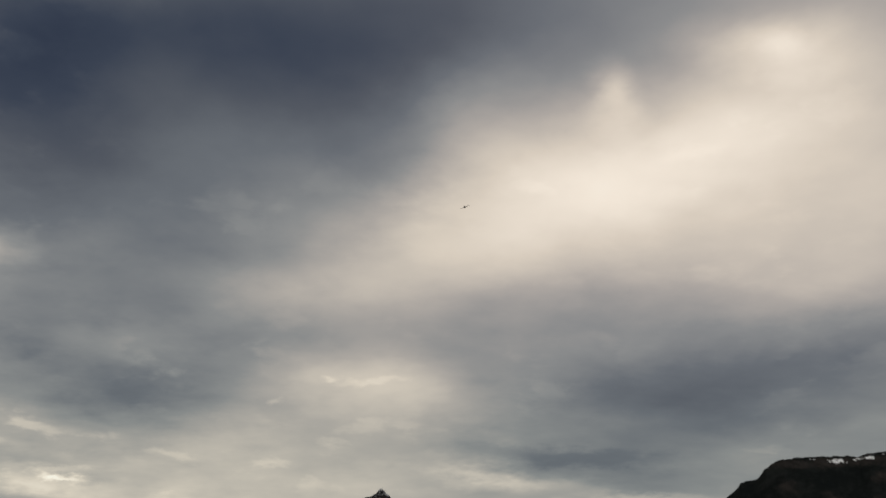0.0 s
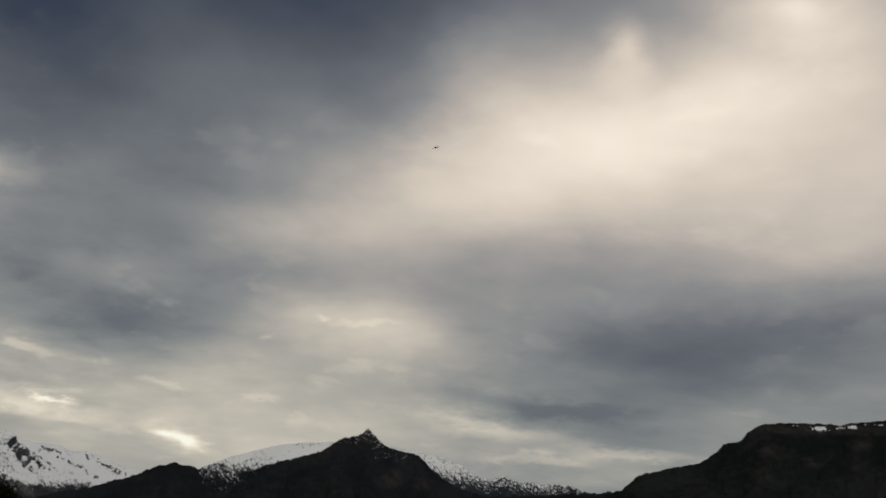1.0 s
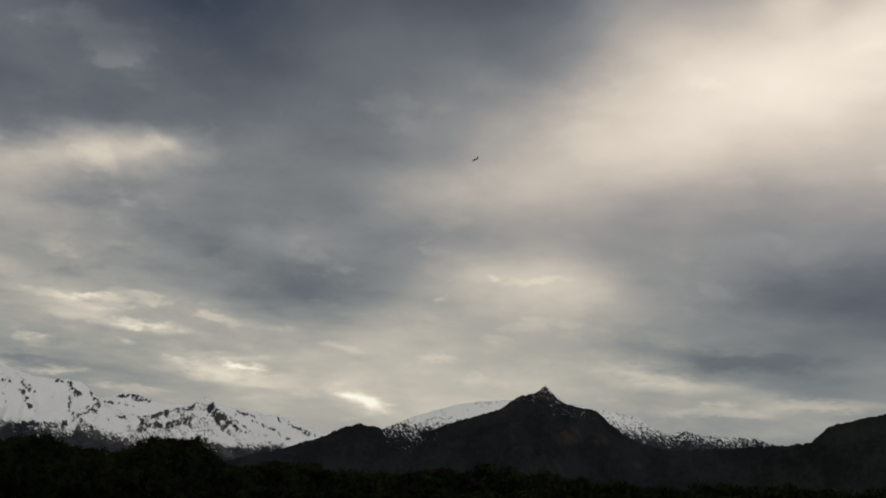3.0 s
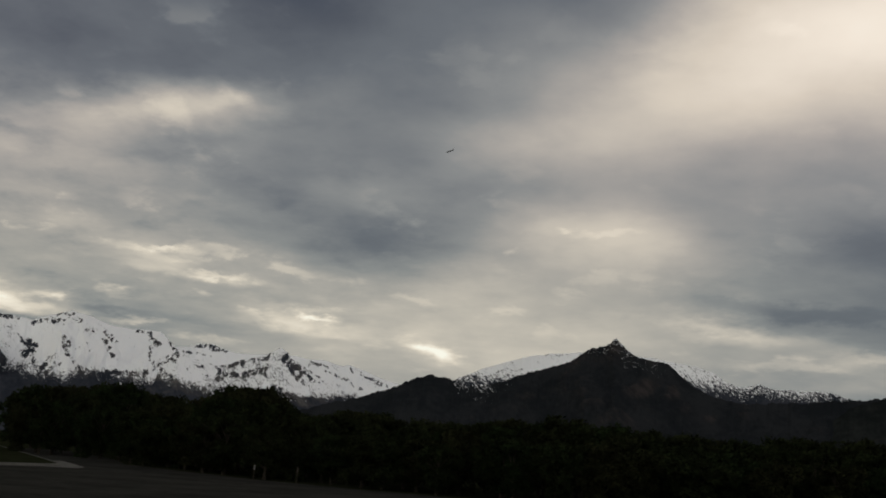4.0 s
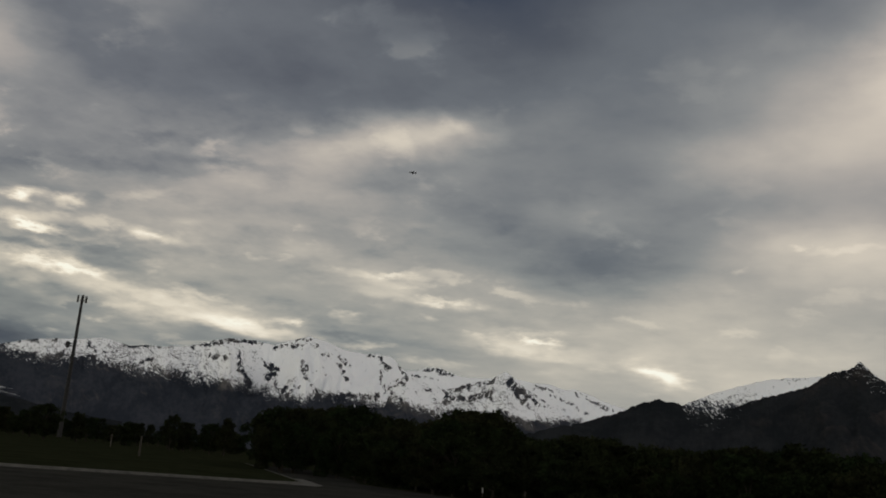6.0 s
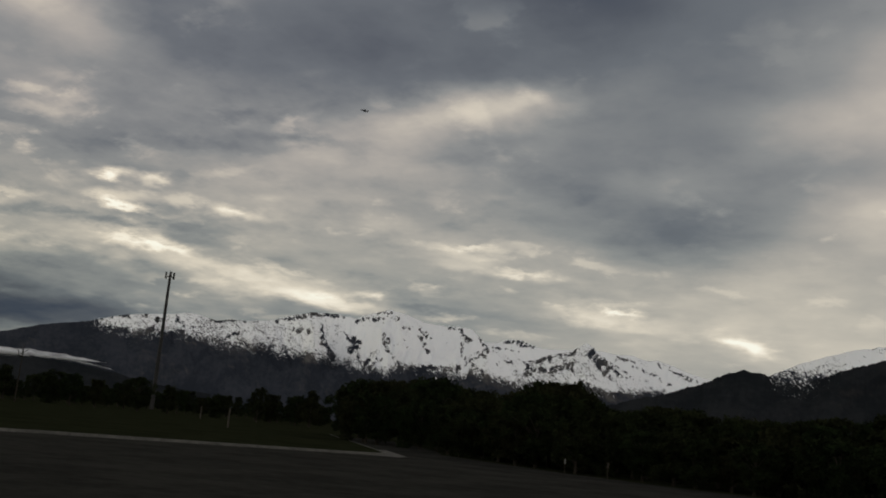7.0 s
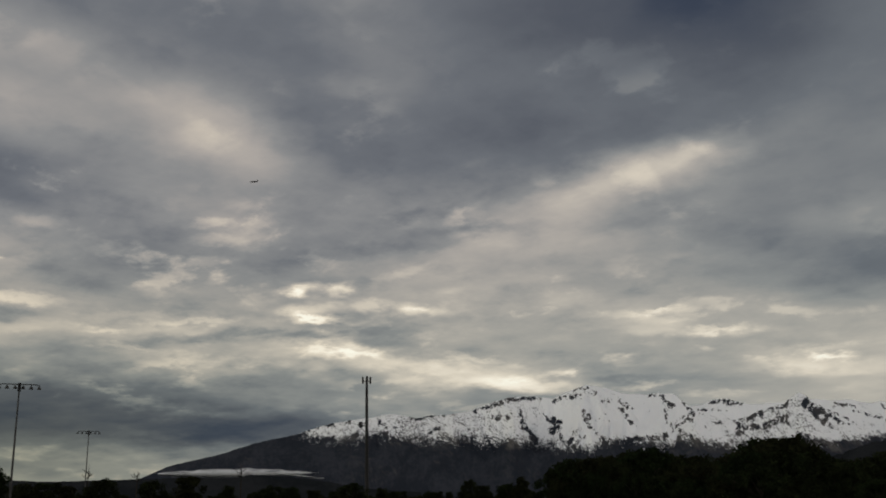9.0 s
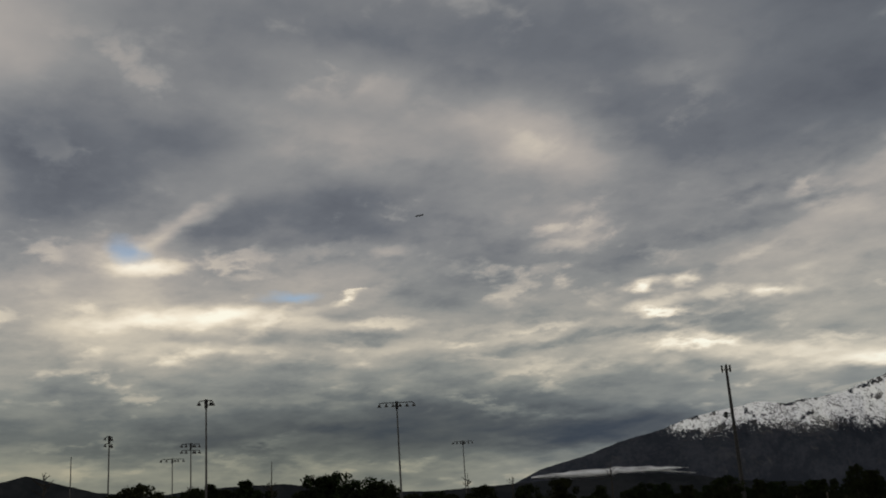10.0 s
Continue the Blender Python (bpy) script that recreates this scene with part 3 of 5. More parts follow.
def massif(name, label, mat, profile, r_crest, r_foot, seed, az_step=0.07, rows=90, crest_noise=0.06, relief=0.16, power=1.25,
           snow_line=None, snow_soft=60.0, extra_snow=(), rock_low=0.0, broken=1.3, mottle=(), streaks=(), wooded=0.3, crag=0.03, speckle=1.0, scars=()):
    """A mountain side from its foot to behind its crest. profile: azimuth and elevation of the skyline as seen from the valley."""
    prof = sorted(profile)
    az = np.arange(prof[0][0], prof[-1][0], az_step)
    el = np.interp(az, [p[0] for p in prof], [p[1] for p in prof])
    k = np.array([1, 2, 4, 2, 1]) / 10
    el = np.convolve(np.pad(el, 2, mode="edge"), k, mode="valid")
    el = el + crest_noise * fractal(az * 2.2, az * 0 + 3.3, seed, 7, 0.66) + crag * fractal(az * 5, az * 0 + 8.1, seed + 2, 5, 0.7)
    height = r_crest * np.tan(np.radians(el)) + EYE
    s = np.concatenate([np.linspace(0, 1, rows), np.linspace(1.03, 1.5, 14)])
    A, Sg = np.meshgrid(az, s)
    H = np.broadcast_to(height, A.shape)
    across = np.radians(A) * r_crest
    R = r_foot + (r_crest - r_foot) * Sg
    up = np.where(Sg <= 1, np.clip(Sg, 0, 1) ** power, 1 - (Sg - 1) * 1.6)
    bend = fractal(across / 260, Sg * 2.2, seed + 5, 3) * 90
    spur = fractal((across + bend) / 210, Sg * 1.1 + 7, seed + 9, 6, 0.52, True)
    rough = fractal(across / 45, Sg * 26, seed + 31, 5, 0.6)
    hold = np.clip(np.sin(np.clip(Sg, 0, 1) * np.pi), 0, 1) ** 0.8
    # the woods on the lower slopes round the relief off
    bare_from = np.interp(A, *zip(*sorted(snow_line))) if snow_line else np.full(A.shape, 12.0)
    hold = hold * np.clip(wooded + (np.degrees(np.arctan2(H * up, R)) - bare_from + 0.4) * 1.2, wooded, 1)
    Z = H * up + H * relief * (spur - 0.62) * 1.6 * hold + H * 0.035 * rough * hold
    R = R + (spur - 0.6) * -120 * hold * (r_crest / 3500) + rough * 12 * hold
    X, Y = -np.sin(np.radians(A)) * R, np.cos(np.radians(A)) * R
    co = np.stack([X, Y, Z - 2.0 * (Sg < 0.02) * 3], -1).reshape(-1, 3)
    nr, nc = A.shape
    i = np.arange(nr * nc).reshape(nr, nc)
    quads = np.stack([i[:-1, :-1], i[1:, :-1], i[1:, 1:], i[:-1, 1:]], -1).reshape(-1, 4)
    me = bpy.data.meshes.new(name)
    me.from_pydata(co.tolist(), [], quads.tolist())
    me.update()
    smooth(me)
    E = np.degrees(np.arctan2(Z - EYE, R))
    if snow_line:
        line = np.interp(A, *zip(*sorted(snow_line)))
        snow = np.clip((E - line) / 57.3 * r_crest / snow_soft, -2.5, 0.80)
    else:
        snow = np.full(A.shape, -2.5)
    rock = np.clip((spur - 0.66) * 1.6 + rough * 0.5 + rock_low, 0, 1) * np.clip((E - bare_from + 0.6) / 0.8, wooded, 1)
    streak = fractal((across + E * 45) / 34, E * 2.4, seed + 41, 5, 0.6)
    band = fractal(across / 150, E * 1.3, seed + 47, 4, 0.55)
    snow = snow - np.clip(rough - 0.28, 0, 1) * 1.2 - np.clip(streak - 0.25 - 0.35 * band, 0, 1) * broken - np.clip(spur - 0.84, 0, 1) * 3.0
    if mottle:
        snow = snow - np.interp(A, *zip(*sorted(mottle)))
    for a, e, w, h, amount in extra_snow:
        wob = fractal(A * 4.5, E * 4.5, seed + 3, 4, 0.6)
        d = np.sqrt(((A - a - 0.45 * (E - e) + wob * 0.9 * w) / w) ** 2 + ((E - e + wob * 0.5 * h) / h) ** 2)
        snow = snow + amount * np.clip(1.3 - d, 0, 1)
    sway = fractal(A * 2.3, E * 2.3, seed + 59, 3, 0.5)
    ragged = fractal(A * 6.0, E * 6.0, seed + 61, 5, 0.62)
    torn = fractal((A + E * 0.5) * 13.0, E * 9.0, seed + 67, 4, 0.65)
    for a0, e0, a1, e1, w in streaks:
        k = np.clip(((A - a0) * (a1 - a0) + (E - e0) * (e1 - e0)) / ((a1 - a0) ** 2 + (e1 - e0) ** 2), 0, 1)
        d = np.hypot(A - a0 - k * (a1 - a0) + sway * 0.35 + ragged * 0.18, E - e0 - k * (e1 - e0) + ragged * 0.16) / (w + 0.03)
        snow = snow - np.clip(1.7 - d, 0, 1) * np.clip(0.95 + 3.4 * torn + 1.6 * ragged, 0, 1.8)
    for a, e, w, h, amount in scars:
        d = np.sqrt(((A - a + 0.35 * (E - e) + ragged * 0.5 * w) / w) ** 2 + ((E - e + torn * 0.4 * h) / h) ** 2)
        rock = rock + amount * np.clip(1.3 - d, 0, 1)
    specks = np.interp(A, *zip(*sorted(speckle))) if isinstance(speckle, list) else np.full(A.shape, speckle)
    for key, values in (("snow", snow), ("rock", rock), ("speck", specks)):
        at = me.attributes.new(key, "FLOAT", "POINT")
        at.data.foreach_set("value", values.astype(np.float32).ravel())
    # metres along the mountain side, up it and into it
    face = np.stack([across, Z, R * 0.12], -1)
    at = me.attributes.new("face", "FLOAT_VECTOR", "POINT")
    at.data.foreach_set("vector", face.astype(np.float32).ravel())
    # the same, drawn out along the gullies
    stroke = np.stack([across - Z * 0.75, (across * 0.5 + Z) * 0.42, R * 0.05], -1)
    at = me.attributes.new("stroke", "FLOAT_VECTOR", "POINT")
    at.data.foreach_set("vector", stroke.astype(np.float32).ravel())
    return tagged(part(name, me, mat), label, "mountain", kind="structure")


snow_crest = [(58.0, 0.6), (53.9, 2.4), (51.2, 3.02), (49.3, 3.62), (47.2, 4.02), (46.4, 4.27), (45.1, 4.66), (43.9, 4.85), (42.7, 4.97), (41.8, 5.17), (41.2, 5.11), (40.3, 4.89), (39.4, 5.06), (38.6, 5.05),
              (37.3, 5.22), (36.0, 5.66), (34.9, 5.96), (33.55, 5.97), (32.4, 5.84), (31.5, 6.2), (30.9, 6.38), (30.5, 6.55), (30.2, 6.5), (29.4, 6.33), (28.5, 6.0), (27.4, 5.88), (26.5, 5.92), (25.7, 5.88),
              (25.2, 5.42), (24.9, 5.15), (24.2, 5.18), (23.7, 5.43), (22.8, 5.45), (22.0, 5.17), (21.2, 5.08), (20.4, 5.12), (19.5, 5.16), (18.4, 5.23), (17.5, 5.1), (16.5, 5.08), (15.5, 4.83), (15.1, 4.93), (14.1, 4.62), (13.2, 4.3), (12.1, 4.05), (9.0, 3.3)]
snow_foot = [(58, 6.0), (50, 5.2), (47.3, 4.3), (46.6, 4.0), (45.9, 3.72), (45.0, 3.6), (44.0, 3.6), (43.0, 3.85), (42.1, 3.75), (40.8, 3.5), (39.3, 3.4), (38.0, 3.45), (36.5, 3.38), (35.2, 3.36), (33.9, 3.3), (32.5, 3.15), (31.5, 2.98), (30.5, 3.0), (29.5, 3.3), (28.5, 3.4), (25, 3.0), (10, 2.8)]
# dark rock showing through the snow, in lines from one azimuth and elevation to another
rock_middle = [(34.3, 5.15, 34.05, 4.24, 0.07), (34.05, 4.24, 33.54, 3.57, 0.14), (32.21, 4.64, 32.51, 4.03, 0.14), (32.29, 4.05, 31.96, 3.65, 0.07), (30.69, 5.08, 30.54, 4.59, 0.09), (30.54, 4.59, 30.3, 4.15, 0.06), (28.52, 5.58, 28.11, 5.18, 0.1), (28.61, 5.06, 28.28, 4.59, 0.1), (28.28, 4.59, 28.02, 4.22, 0.07), (27.08, 5.79, 26.49, 5.77, 0.07), (26.49, 5.77, 26.08, 5.3, 0.1), (26.06, 5.01, 26.14, 4.35, 0.05), (25.4, 5.87, 24.72, 4.77, 0.04), (29.62, 5.62, 29.33, 5.65, 0.06)]
rock_crest = [(32.47, 5.62, 31.56, 6.01, 0.07), (31.54, 5.86, 30.11, 6.08, 0.08), (31.14, 6.19, 30.22, 6.5, 0.07), (34.89, 5.88, 33.3, 5.97, 0.07), (25.97, 4.08, 24.72, 4.77, 0.07), (26.37, 3.61, 25.4, 4.21, 0.07), (25.39, 4.06, 24.57, 2.99, 0.07), (29.09, 3.21, 27.81, 3.48, 0.07), (28.24, 3.44, 26.5, 3.5, 0.07), (31.83, 3.16, 31.44, 3.56, 0.06), (31.46, 3.06, 30.67, 3.78, 0.05), (30.17, 3.83, 29.52, 3.17, 0.07), (23.53, 5.31, 23.04, 5.45, 0.06), (22.88, 5.34, 22.15, 5.26, 0.06)]
rock_east = [(22.43, 4.18, 22.32, 3.62, 0.09), (22.23, 4.41, 21.23, 4.5, 0.1), (21.25, 4.79, 19.83, 4.98, 0.07), (20.91, 3.96, 19.93, 4.33, 0.11), (20.22, 4.37, 19.84, 3.98, 0.08), (22.05, 3.86, 21.55, 3.9, 0.07), (24.08, 3.97, 22.39, 4.62, 0.05), (18.84, 5.06, 18.23, 4.4, 0.1), (18.27, 5.03, 17.15, 3.92, 0.06), (18.08, 4.27, 17.56, 3.74, 0.07), (17.11, 4.56, 15.45, 3.57, 0.05), (19.3, 3.38, 18.57, 3.02, 0.11), (18.14, 2.92, 16.59, 2.77, 0.1), (15.77, 3.05, 15.35, 2.95, 0.09), (15.18, 4.92, 14.89, 4.73, 0.05)]
rock_west = [(45.91, 3.76, 44.87, 3.88, 0.07), (44.36, 3.6, 43.55, 4.04, 0.06), (42.8, 3.57, 42.18, 4.06, 0.09), (42.3, 4.89, 41.91, 4.09, 0.07), (42.05, 4.08, 40.55, 3.19, 0.07), (40.36, 4.91, 38.7, 5.1, 0.06), (36.73, 5.24, 34.93, 5.87, 0.06), (34.93, 5.87, 33.2, 5.91, 0.06), (39.56, 4.15, 39.02, 4.28, 0.06), (38.06, 3.39, 37.54, 3.73, 0.06), (35.68, 4.86, 35.17, 4.84, 0.07), (46.27, 4.38, 44.06, 4.82, 0.05)]
rock_far = [(15.4, 4.8, 14.7, 4.72, 0.04), (14.9, 4.55, 13.5, 4.15, 0.03), (16.3, 4.5, 14.2, 3.6, 0.03), (17.2, 4.9, 16.4, 4.75, 0.03), (14.0, 4.3, 13.0, 3.9, 0.03), (23.6, 5.3, 22.3, 5.1, 0.04), (24.4, 4.95, 23.0, 4.8, 0.03), (29.6, 4.9, 29.3, 4.5, 0.04), (33.0, 4.9, 32.6, 4.6, 0.04)]
massif("snow_range", "long mountain range with snowfields above dark wooded slopes", HAZED_SNOWY, snow_crest, 4000, 2700, 11, 0.045, 160, 0.05, relief=0.25,
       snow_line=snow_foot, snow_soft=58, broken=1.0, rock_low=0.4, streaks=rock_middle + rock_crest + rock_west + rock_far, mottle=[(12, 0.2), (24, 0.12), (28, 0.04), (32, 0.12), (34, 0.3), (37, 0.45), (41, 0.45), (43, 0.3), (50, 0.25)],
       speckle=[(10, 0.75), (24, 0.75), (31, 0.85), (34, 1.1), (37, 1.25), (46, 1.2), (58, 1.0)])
# a rocky buttress with a pyramid-shaped top stands before the range
buttress_crest = [(31.6, 2.5), (30.0, 3.05), (29.5, 3.3), (28.75, 3.52), (27.7, 3.58), (26.7, 3.6), (26.1, 3.84), (25.6, 4.17), (25.1, 4.48), (24.65, 4.8), (24.1, 4.7), (23.3, 4.45), (22.6, 4.3), (22.0, 4.4), (21.4, 4.66), (20.7, 4.85), (20.05, 5.01), (19.55, 5.35),
                  (19.1, 5.62), (18.7, 5.4), (18.3, 5.0), (17.85, 4.7), (17.1, 4.32), (16.5, 4.0), (15.8, 3.58), (15.1, 3.1), (13.5, 2.2)]
buttress_foot = [(31.6, 3.9), (29.5, 3.75), (28, 3.66), (26.5, 3.62), (25.6, 3.35), (24, 2.9), (22.7, 2.75), (21, 2.75), (19.5, 2.75), (17.5, 2.68), (15.6, 2.9), (13, 3.0)]
rock_buttress = [(26.1, 3.8, 25.1, 4.42, 0.05), (25.1, 4.42, 24.65, 4.74, 0.05), (25.6, 3.95, 24.9, 3.6, 0.05), (24.9, 3.6, 24.5, 3.1, 0.05), (22.0, 4.36, 20.7, 4.8, 0.05), (20.7, 4.8, 19.5, 5.2, 0.04), (18.85, 5.2, 18.3, 4.6, 0.11), (18.3, 4.7, 17.7, 4.2, 0.09), (18.5, 4.95, 17.2, 4.0, 0.04), (17.8, 4.66, 16.3, 3.9, 0.03)]
massif("snow_buttress", "rocky snow-covered buttress with a pyramid-shaped top", HAZED_SNOWY, buttress_crest, 3550, 2600, 13, 0.045, 130, 0.05, relief=0.14,
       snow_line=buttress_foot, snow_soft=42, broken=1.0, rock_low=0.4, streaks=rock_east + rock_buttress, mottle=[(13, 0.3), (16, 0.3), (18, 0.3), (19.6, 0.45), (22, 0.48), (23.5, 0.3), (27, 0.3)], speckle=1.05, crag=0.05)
massif("snow_shoulder", "snow-dusted mountain shoulder behind the dark peak", HAZED_SNOWY,
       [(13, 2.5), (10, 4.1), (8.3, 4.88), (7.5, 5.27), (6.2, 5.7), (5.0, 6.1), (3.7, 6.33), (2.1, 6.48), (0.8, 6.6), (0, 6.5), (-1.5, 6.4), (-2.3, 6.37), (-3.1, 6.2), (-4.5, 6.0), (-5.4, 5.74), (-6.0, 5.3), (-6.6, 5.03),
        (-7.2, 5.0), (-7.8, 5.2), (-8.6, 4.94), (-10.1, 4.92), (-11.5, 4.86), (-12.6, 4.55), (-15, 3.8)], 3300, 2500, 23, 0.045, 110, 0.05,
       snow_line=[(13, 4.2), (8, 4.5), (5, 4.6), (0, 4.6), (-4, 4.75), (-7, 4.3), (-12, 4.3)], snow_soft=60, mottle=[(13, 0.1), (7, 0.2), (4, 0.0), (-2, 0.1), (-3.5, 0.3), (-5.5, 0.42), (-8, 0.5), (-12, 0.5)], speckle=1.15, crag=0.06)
massif("dark_peak", "dark rocky wooded mountain with a pointed peak", DARK_SLOPE,
       [(21, 1.2), (16.4, 2.64), (14.8, 3.02), (12.6, 3.82), (11.4, 4.45), (10.4, 4.74), (9.4, 4.55), (8.4, 4.28), (6.8, 4.44), (4.9, 5.16), (3.45, 5.6), (2.33, 6.06), (1.78, 6.5), (1.23, 6.83), (0.59, 6.9), (0.32, 7.12), (0.0, 7.42),
        (-0.32, 7.1), (-0.75, 6.7), (-1.32, 6.38), (-2.0, 6.24), (-2.71, 6.2), (-3.06, 5.98), (-3.55, 5.55), (-4.5, 4.77), (-5.7, 4.35), (-7.0, 4.1), (-9.5, 4.25), (-12.4, 4.48), (-14.4, 4.7), (-17, 4.4), (-22, 3.0)], 2600, 1500, 37, 0.05, 110, 0.10, relief=0.17,
       snow_line=[(21, 9), (9.5, 9), (9, 4.5), (7, 4.6), (5, 6.2), (2, 7.5), (0.6, 7.45), (0, 7.42), (-0.5, 7.05), (-1.2, 6.95), (-2.2, 6.8), (-4, 7.3), (-22, 9)], snow_soft=70, wooded=0.85, crag=0.12, speckle=1.2,
       scars=[(-1.5, 4.6, 0.9, 0.5, 0.55), (-2.0, 5.1, 0.7, 0.3, 0.4), (-3.3, 4.55, 0.5, 0.5, 0.55), (-3.9, 3.7, 0.5, 0.35, 0.45), (-5.2, 3.2, 0.7, 0.3, 0.5), (4.9, 3.9, 1.2, 0.35, 0.4), (3.2, 4.4, 1.0, 0.3, 0.35), (5.4, 3.2, 0.7, 0.25, 0.35), (0.6, 6.3, 2.2, 0.7, 0.35), (0.0, 7.0, 0.6, 0.5, 0.5)])
massif("plateau_mountain", "dark wooded mountain with a craggy flat top and snow streaks", GREEN_SLOPE,
       [(-9, 1.0), (-12.4, 4.1), (-14.4, 4.74), (-15.3, 5.62), (-16.9, 6.02), (-18.7, 6.4), (-19.07, 6.67), (-19.64, 7.1), (-19.9, 7.43), (-20.6, 7.56), (-20.95, 7.7), (-21.15, 8.06), (-21.57, 8.31), (-21.97, 8.54), (-22.8, 8.62), (-23.8, 8.6), (-25, 8.6), (-25.96, 8.5), (-26.4, 8.64), (-27.4, 8.7), (-30, 8.8), (-35, 8.2), (-42, 6.5), (-50, 4)],
       2300, 1300, 53, 0.05, 110, 0.07, relief=0.14, wooded=0.7, crag=0.08, snow_line=[(-9, 12), (-50, 12)], speckle=1.5,
       extra_snow=[(-24.8, 8.4, 0.8, 0.15, 3.1), (-25.0, 8.24, 0.5, 0.08, 2.3), (-25.9, 8.36, 0.35, 0.10, 2.7), (-26.6, 8.42, 0.5, 0.15, 3.0), (-27.6, 8.56, 0.6, 0.10, 2.6), (-28.4, 8.3, 0.4, 0.12, 2.6), (-23.6, 8.48, 0.4, 0.06, 2.5)],
       scars=[(-25.3, 8.3, 3.5, 0.35, 0.7), (-22.3, 7.2, 0.5, 0.2, 0.5), (-24.3, 6.75, 0.4, 0.15, 0.55), (-24.6, 6.45, 0.6, 0.18, 0.5), (-27.0, 7.45, 0.6, 0.4, 0.7), (-26.7, 6.4, 0.4, 0.3, 0.5), (-18.2, 5.4, 1.5, 0.15, 0.35), (-21.8, 8.4, 0.8, 0.15, 0.4)])
massif("far_hills", "low dark hills beyond the valley", DARK_SLOPE,
       [(100, 2.5), (90, 2.9), (84, 3.2), (82.6, 3.4), (81.6, 3.66), (80.1, 3.2), (78, 2.6), (75, 2.3), (71.4, 2.55), (68.3, 2.54), (66.4, 2.3), (63, 1.8), (60, 1.64), (57.3, 1.7), (53.4, 1.78), (50.4, 1.78), (49.4, 1.9), (48.6, 1.9), (47.2, 1.76), (45.1, 1.46), (43.5, 1.1), (40, 0.8)],
       2400, 1700, 71, 0.08, 50, 0.03, relief=0.1)
# ranges that close the valley behind the viewer
massif("valley_side", "dark wooded ridge on the other side of the valley", DARK_SLOPE,
       [(100, 2.0), (120, 3.0), (150, 3.5), (180, 3.0), (215, 3.6), (250, 3.0), (285, 4.5), (310, 5), (325, 3)], 2500, 1600, 83, 0.5, 30, 0.2, relief=0.1)


# ---- trees ----
def tube(bm, a, b, ra, rb, sides=7):
    """A tapered limb from a to b."""
    a, b = Vector(a), Vector(b)
    turn = (b - a).to_track_quat("Z", "Y").to_matrix()
    ends = []
    for c, r in ((a, ra), (b, rb)):
        ends.append([bm.verts.new(c + turn @ Vector((r * math.cos(k * math.tau / sides), r * math.sin(k * math.tau / sides), 0))) for k in range(sides)])
    for k in range(sides):
        j = (k + 1) % sides
        bm.faces.new((ends[0][k], ends[0][j], ends[1][j], ends[1][k]))
    bm.faces.new(ends[1])
    bm.faces.new(list(reversed(ends[0])))


def column(bm, levels, sides=12):
    """One upright tapered shaft through levels of (height, radius)."""
    rows = [[bm.verts.new((r * math.cos(k * math.tau / sides), r * math.sin(k * math.tau / sides), z)) for k in range(sides)] for z, r in levels]
    for a, b in zip(rows, rows[1:]):
        for k in range(sides):
            bm.faces.new((a[k], a[(k + 1) % sides], b[(k + 1) % sides], b[k]))
    bm.faces.new(list(reversed(rows[0])))
    bm.faces.new(rows[-1])


def leaf_mesh(centres, radii, per, size, rng):
    """Many small leaves round the centres, as one mesh."""
    n = len(centres) * per
    c = np.repeat(np.array(centres), per, 0)
    r = np.repeat(np.array(radii), per)[:, None]
    d = rng.normal(size=(n, 3))
    d /= np.linalg.norm(d, axis=1)[:, None]
    p = c + d * r * (rng.random((n, 1)) ** 0.5) * np.array([1, 1, 0.8])
    u = rng.normal(size=(n, 3)) + d * 0.5
    u /= np.linalg.norm(u, axis=1)[:, None]
    v = np.cross(u, rng.normal(size=(n, 3)))
    v /= np.linalg.norm(v, axis=1)[:, None]
    s = size * (0.6 + 0.8 * rng.random((n, 1)))
    quad = np.stack([p - u * s, p + v * s * 0.5, p + u * s, p - v * s * 0.5], 1).reshape(-1, 3)
    me = bpy.data.meshes.new("crown")
    me.from_pydata(quad.tolist(), [], np.arange(4 * n).reshape(-1, 4).tolist())
    return me


def build_tree(seed, height=5.5, spread=2.3, base=0.25, shape="round", clumps=70, per=75):
    rng = np.random.default_rng(seed)
    root = new("tree")
    bm = bmesh.new()
    lean = rng.normal(size=2) * 0.15
    top = height * (0.75 if shape == "round" else 0.93)
    knots = [Vector((lean[0] * k * k, lean[1] * k * k, top * k)) for k in (0, 0.2, 0.45, 0.7, 1.0)]
    for k, (a, b) in enumerate(zip(knots, knots[1:])):
        tube(bm, a, b, 0.16 * (1 - k * 0.22), 0.16 * (1 - (k + 1) * 0.22), 8)
    centres, radii = [], []
    for i in range(clumps):
        f = base + (1 - base) * rng.random() ** 0.85
        if shape == "round":
            wide = spread * math.sqrt(max(0.05, 1 - ((f - 0.5) / 0.53) ** 2)) * (0.8 + 0.35 * math.sin(seed + 5 * f))
        else:
            wide = spread * (1.02 - f) * 1.1
        a, q = rng.random() * math.tau, math.sqrt(rng.random())
        bump = 1 + 0.22 * math.sin(3 * a + seed) + 0.14 * math.sin(5 * a + 2 * seed)
        c = Vector((math.cos(a) * wide * q * bump, math.sin(a) * wide * q * bump, f * (height - 0.3)))
        centres.append(tuple(c))
        radii.append((0.34 + 0.38 * rng.random()) * (1.0 if shape == "round" else 0.62))
        if i % 5 == 0:
            k = min(f * 0.75, 0.9)
            start = Vector((lean[0] * k * k, lean[1] * k * k, top * k))
            mid = start.lerp(c, 0.55) + Vector((0, 0, 0.15))
            tube(bm, start, mid, 0.05, 0.032, 5)
            tube(bm, mid, c, 0.032, 0.012, 5)
    part("trunk", bm, BARK, root)
    part("crown", leaf_mesh(centres, radii, per, 0.13, rng), LEAF, root, "dense dark green spring leaves")
    return root


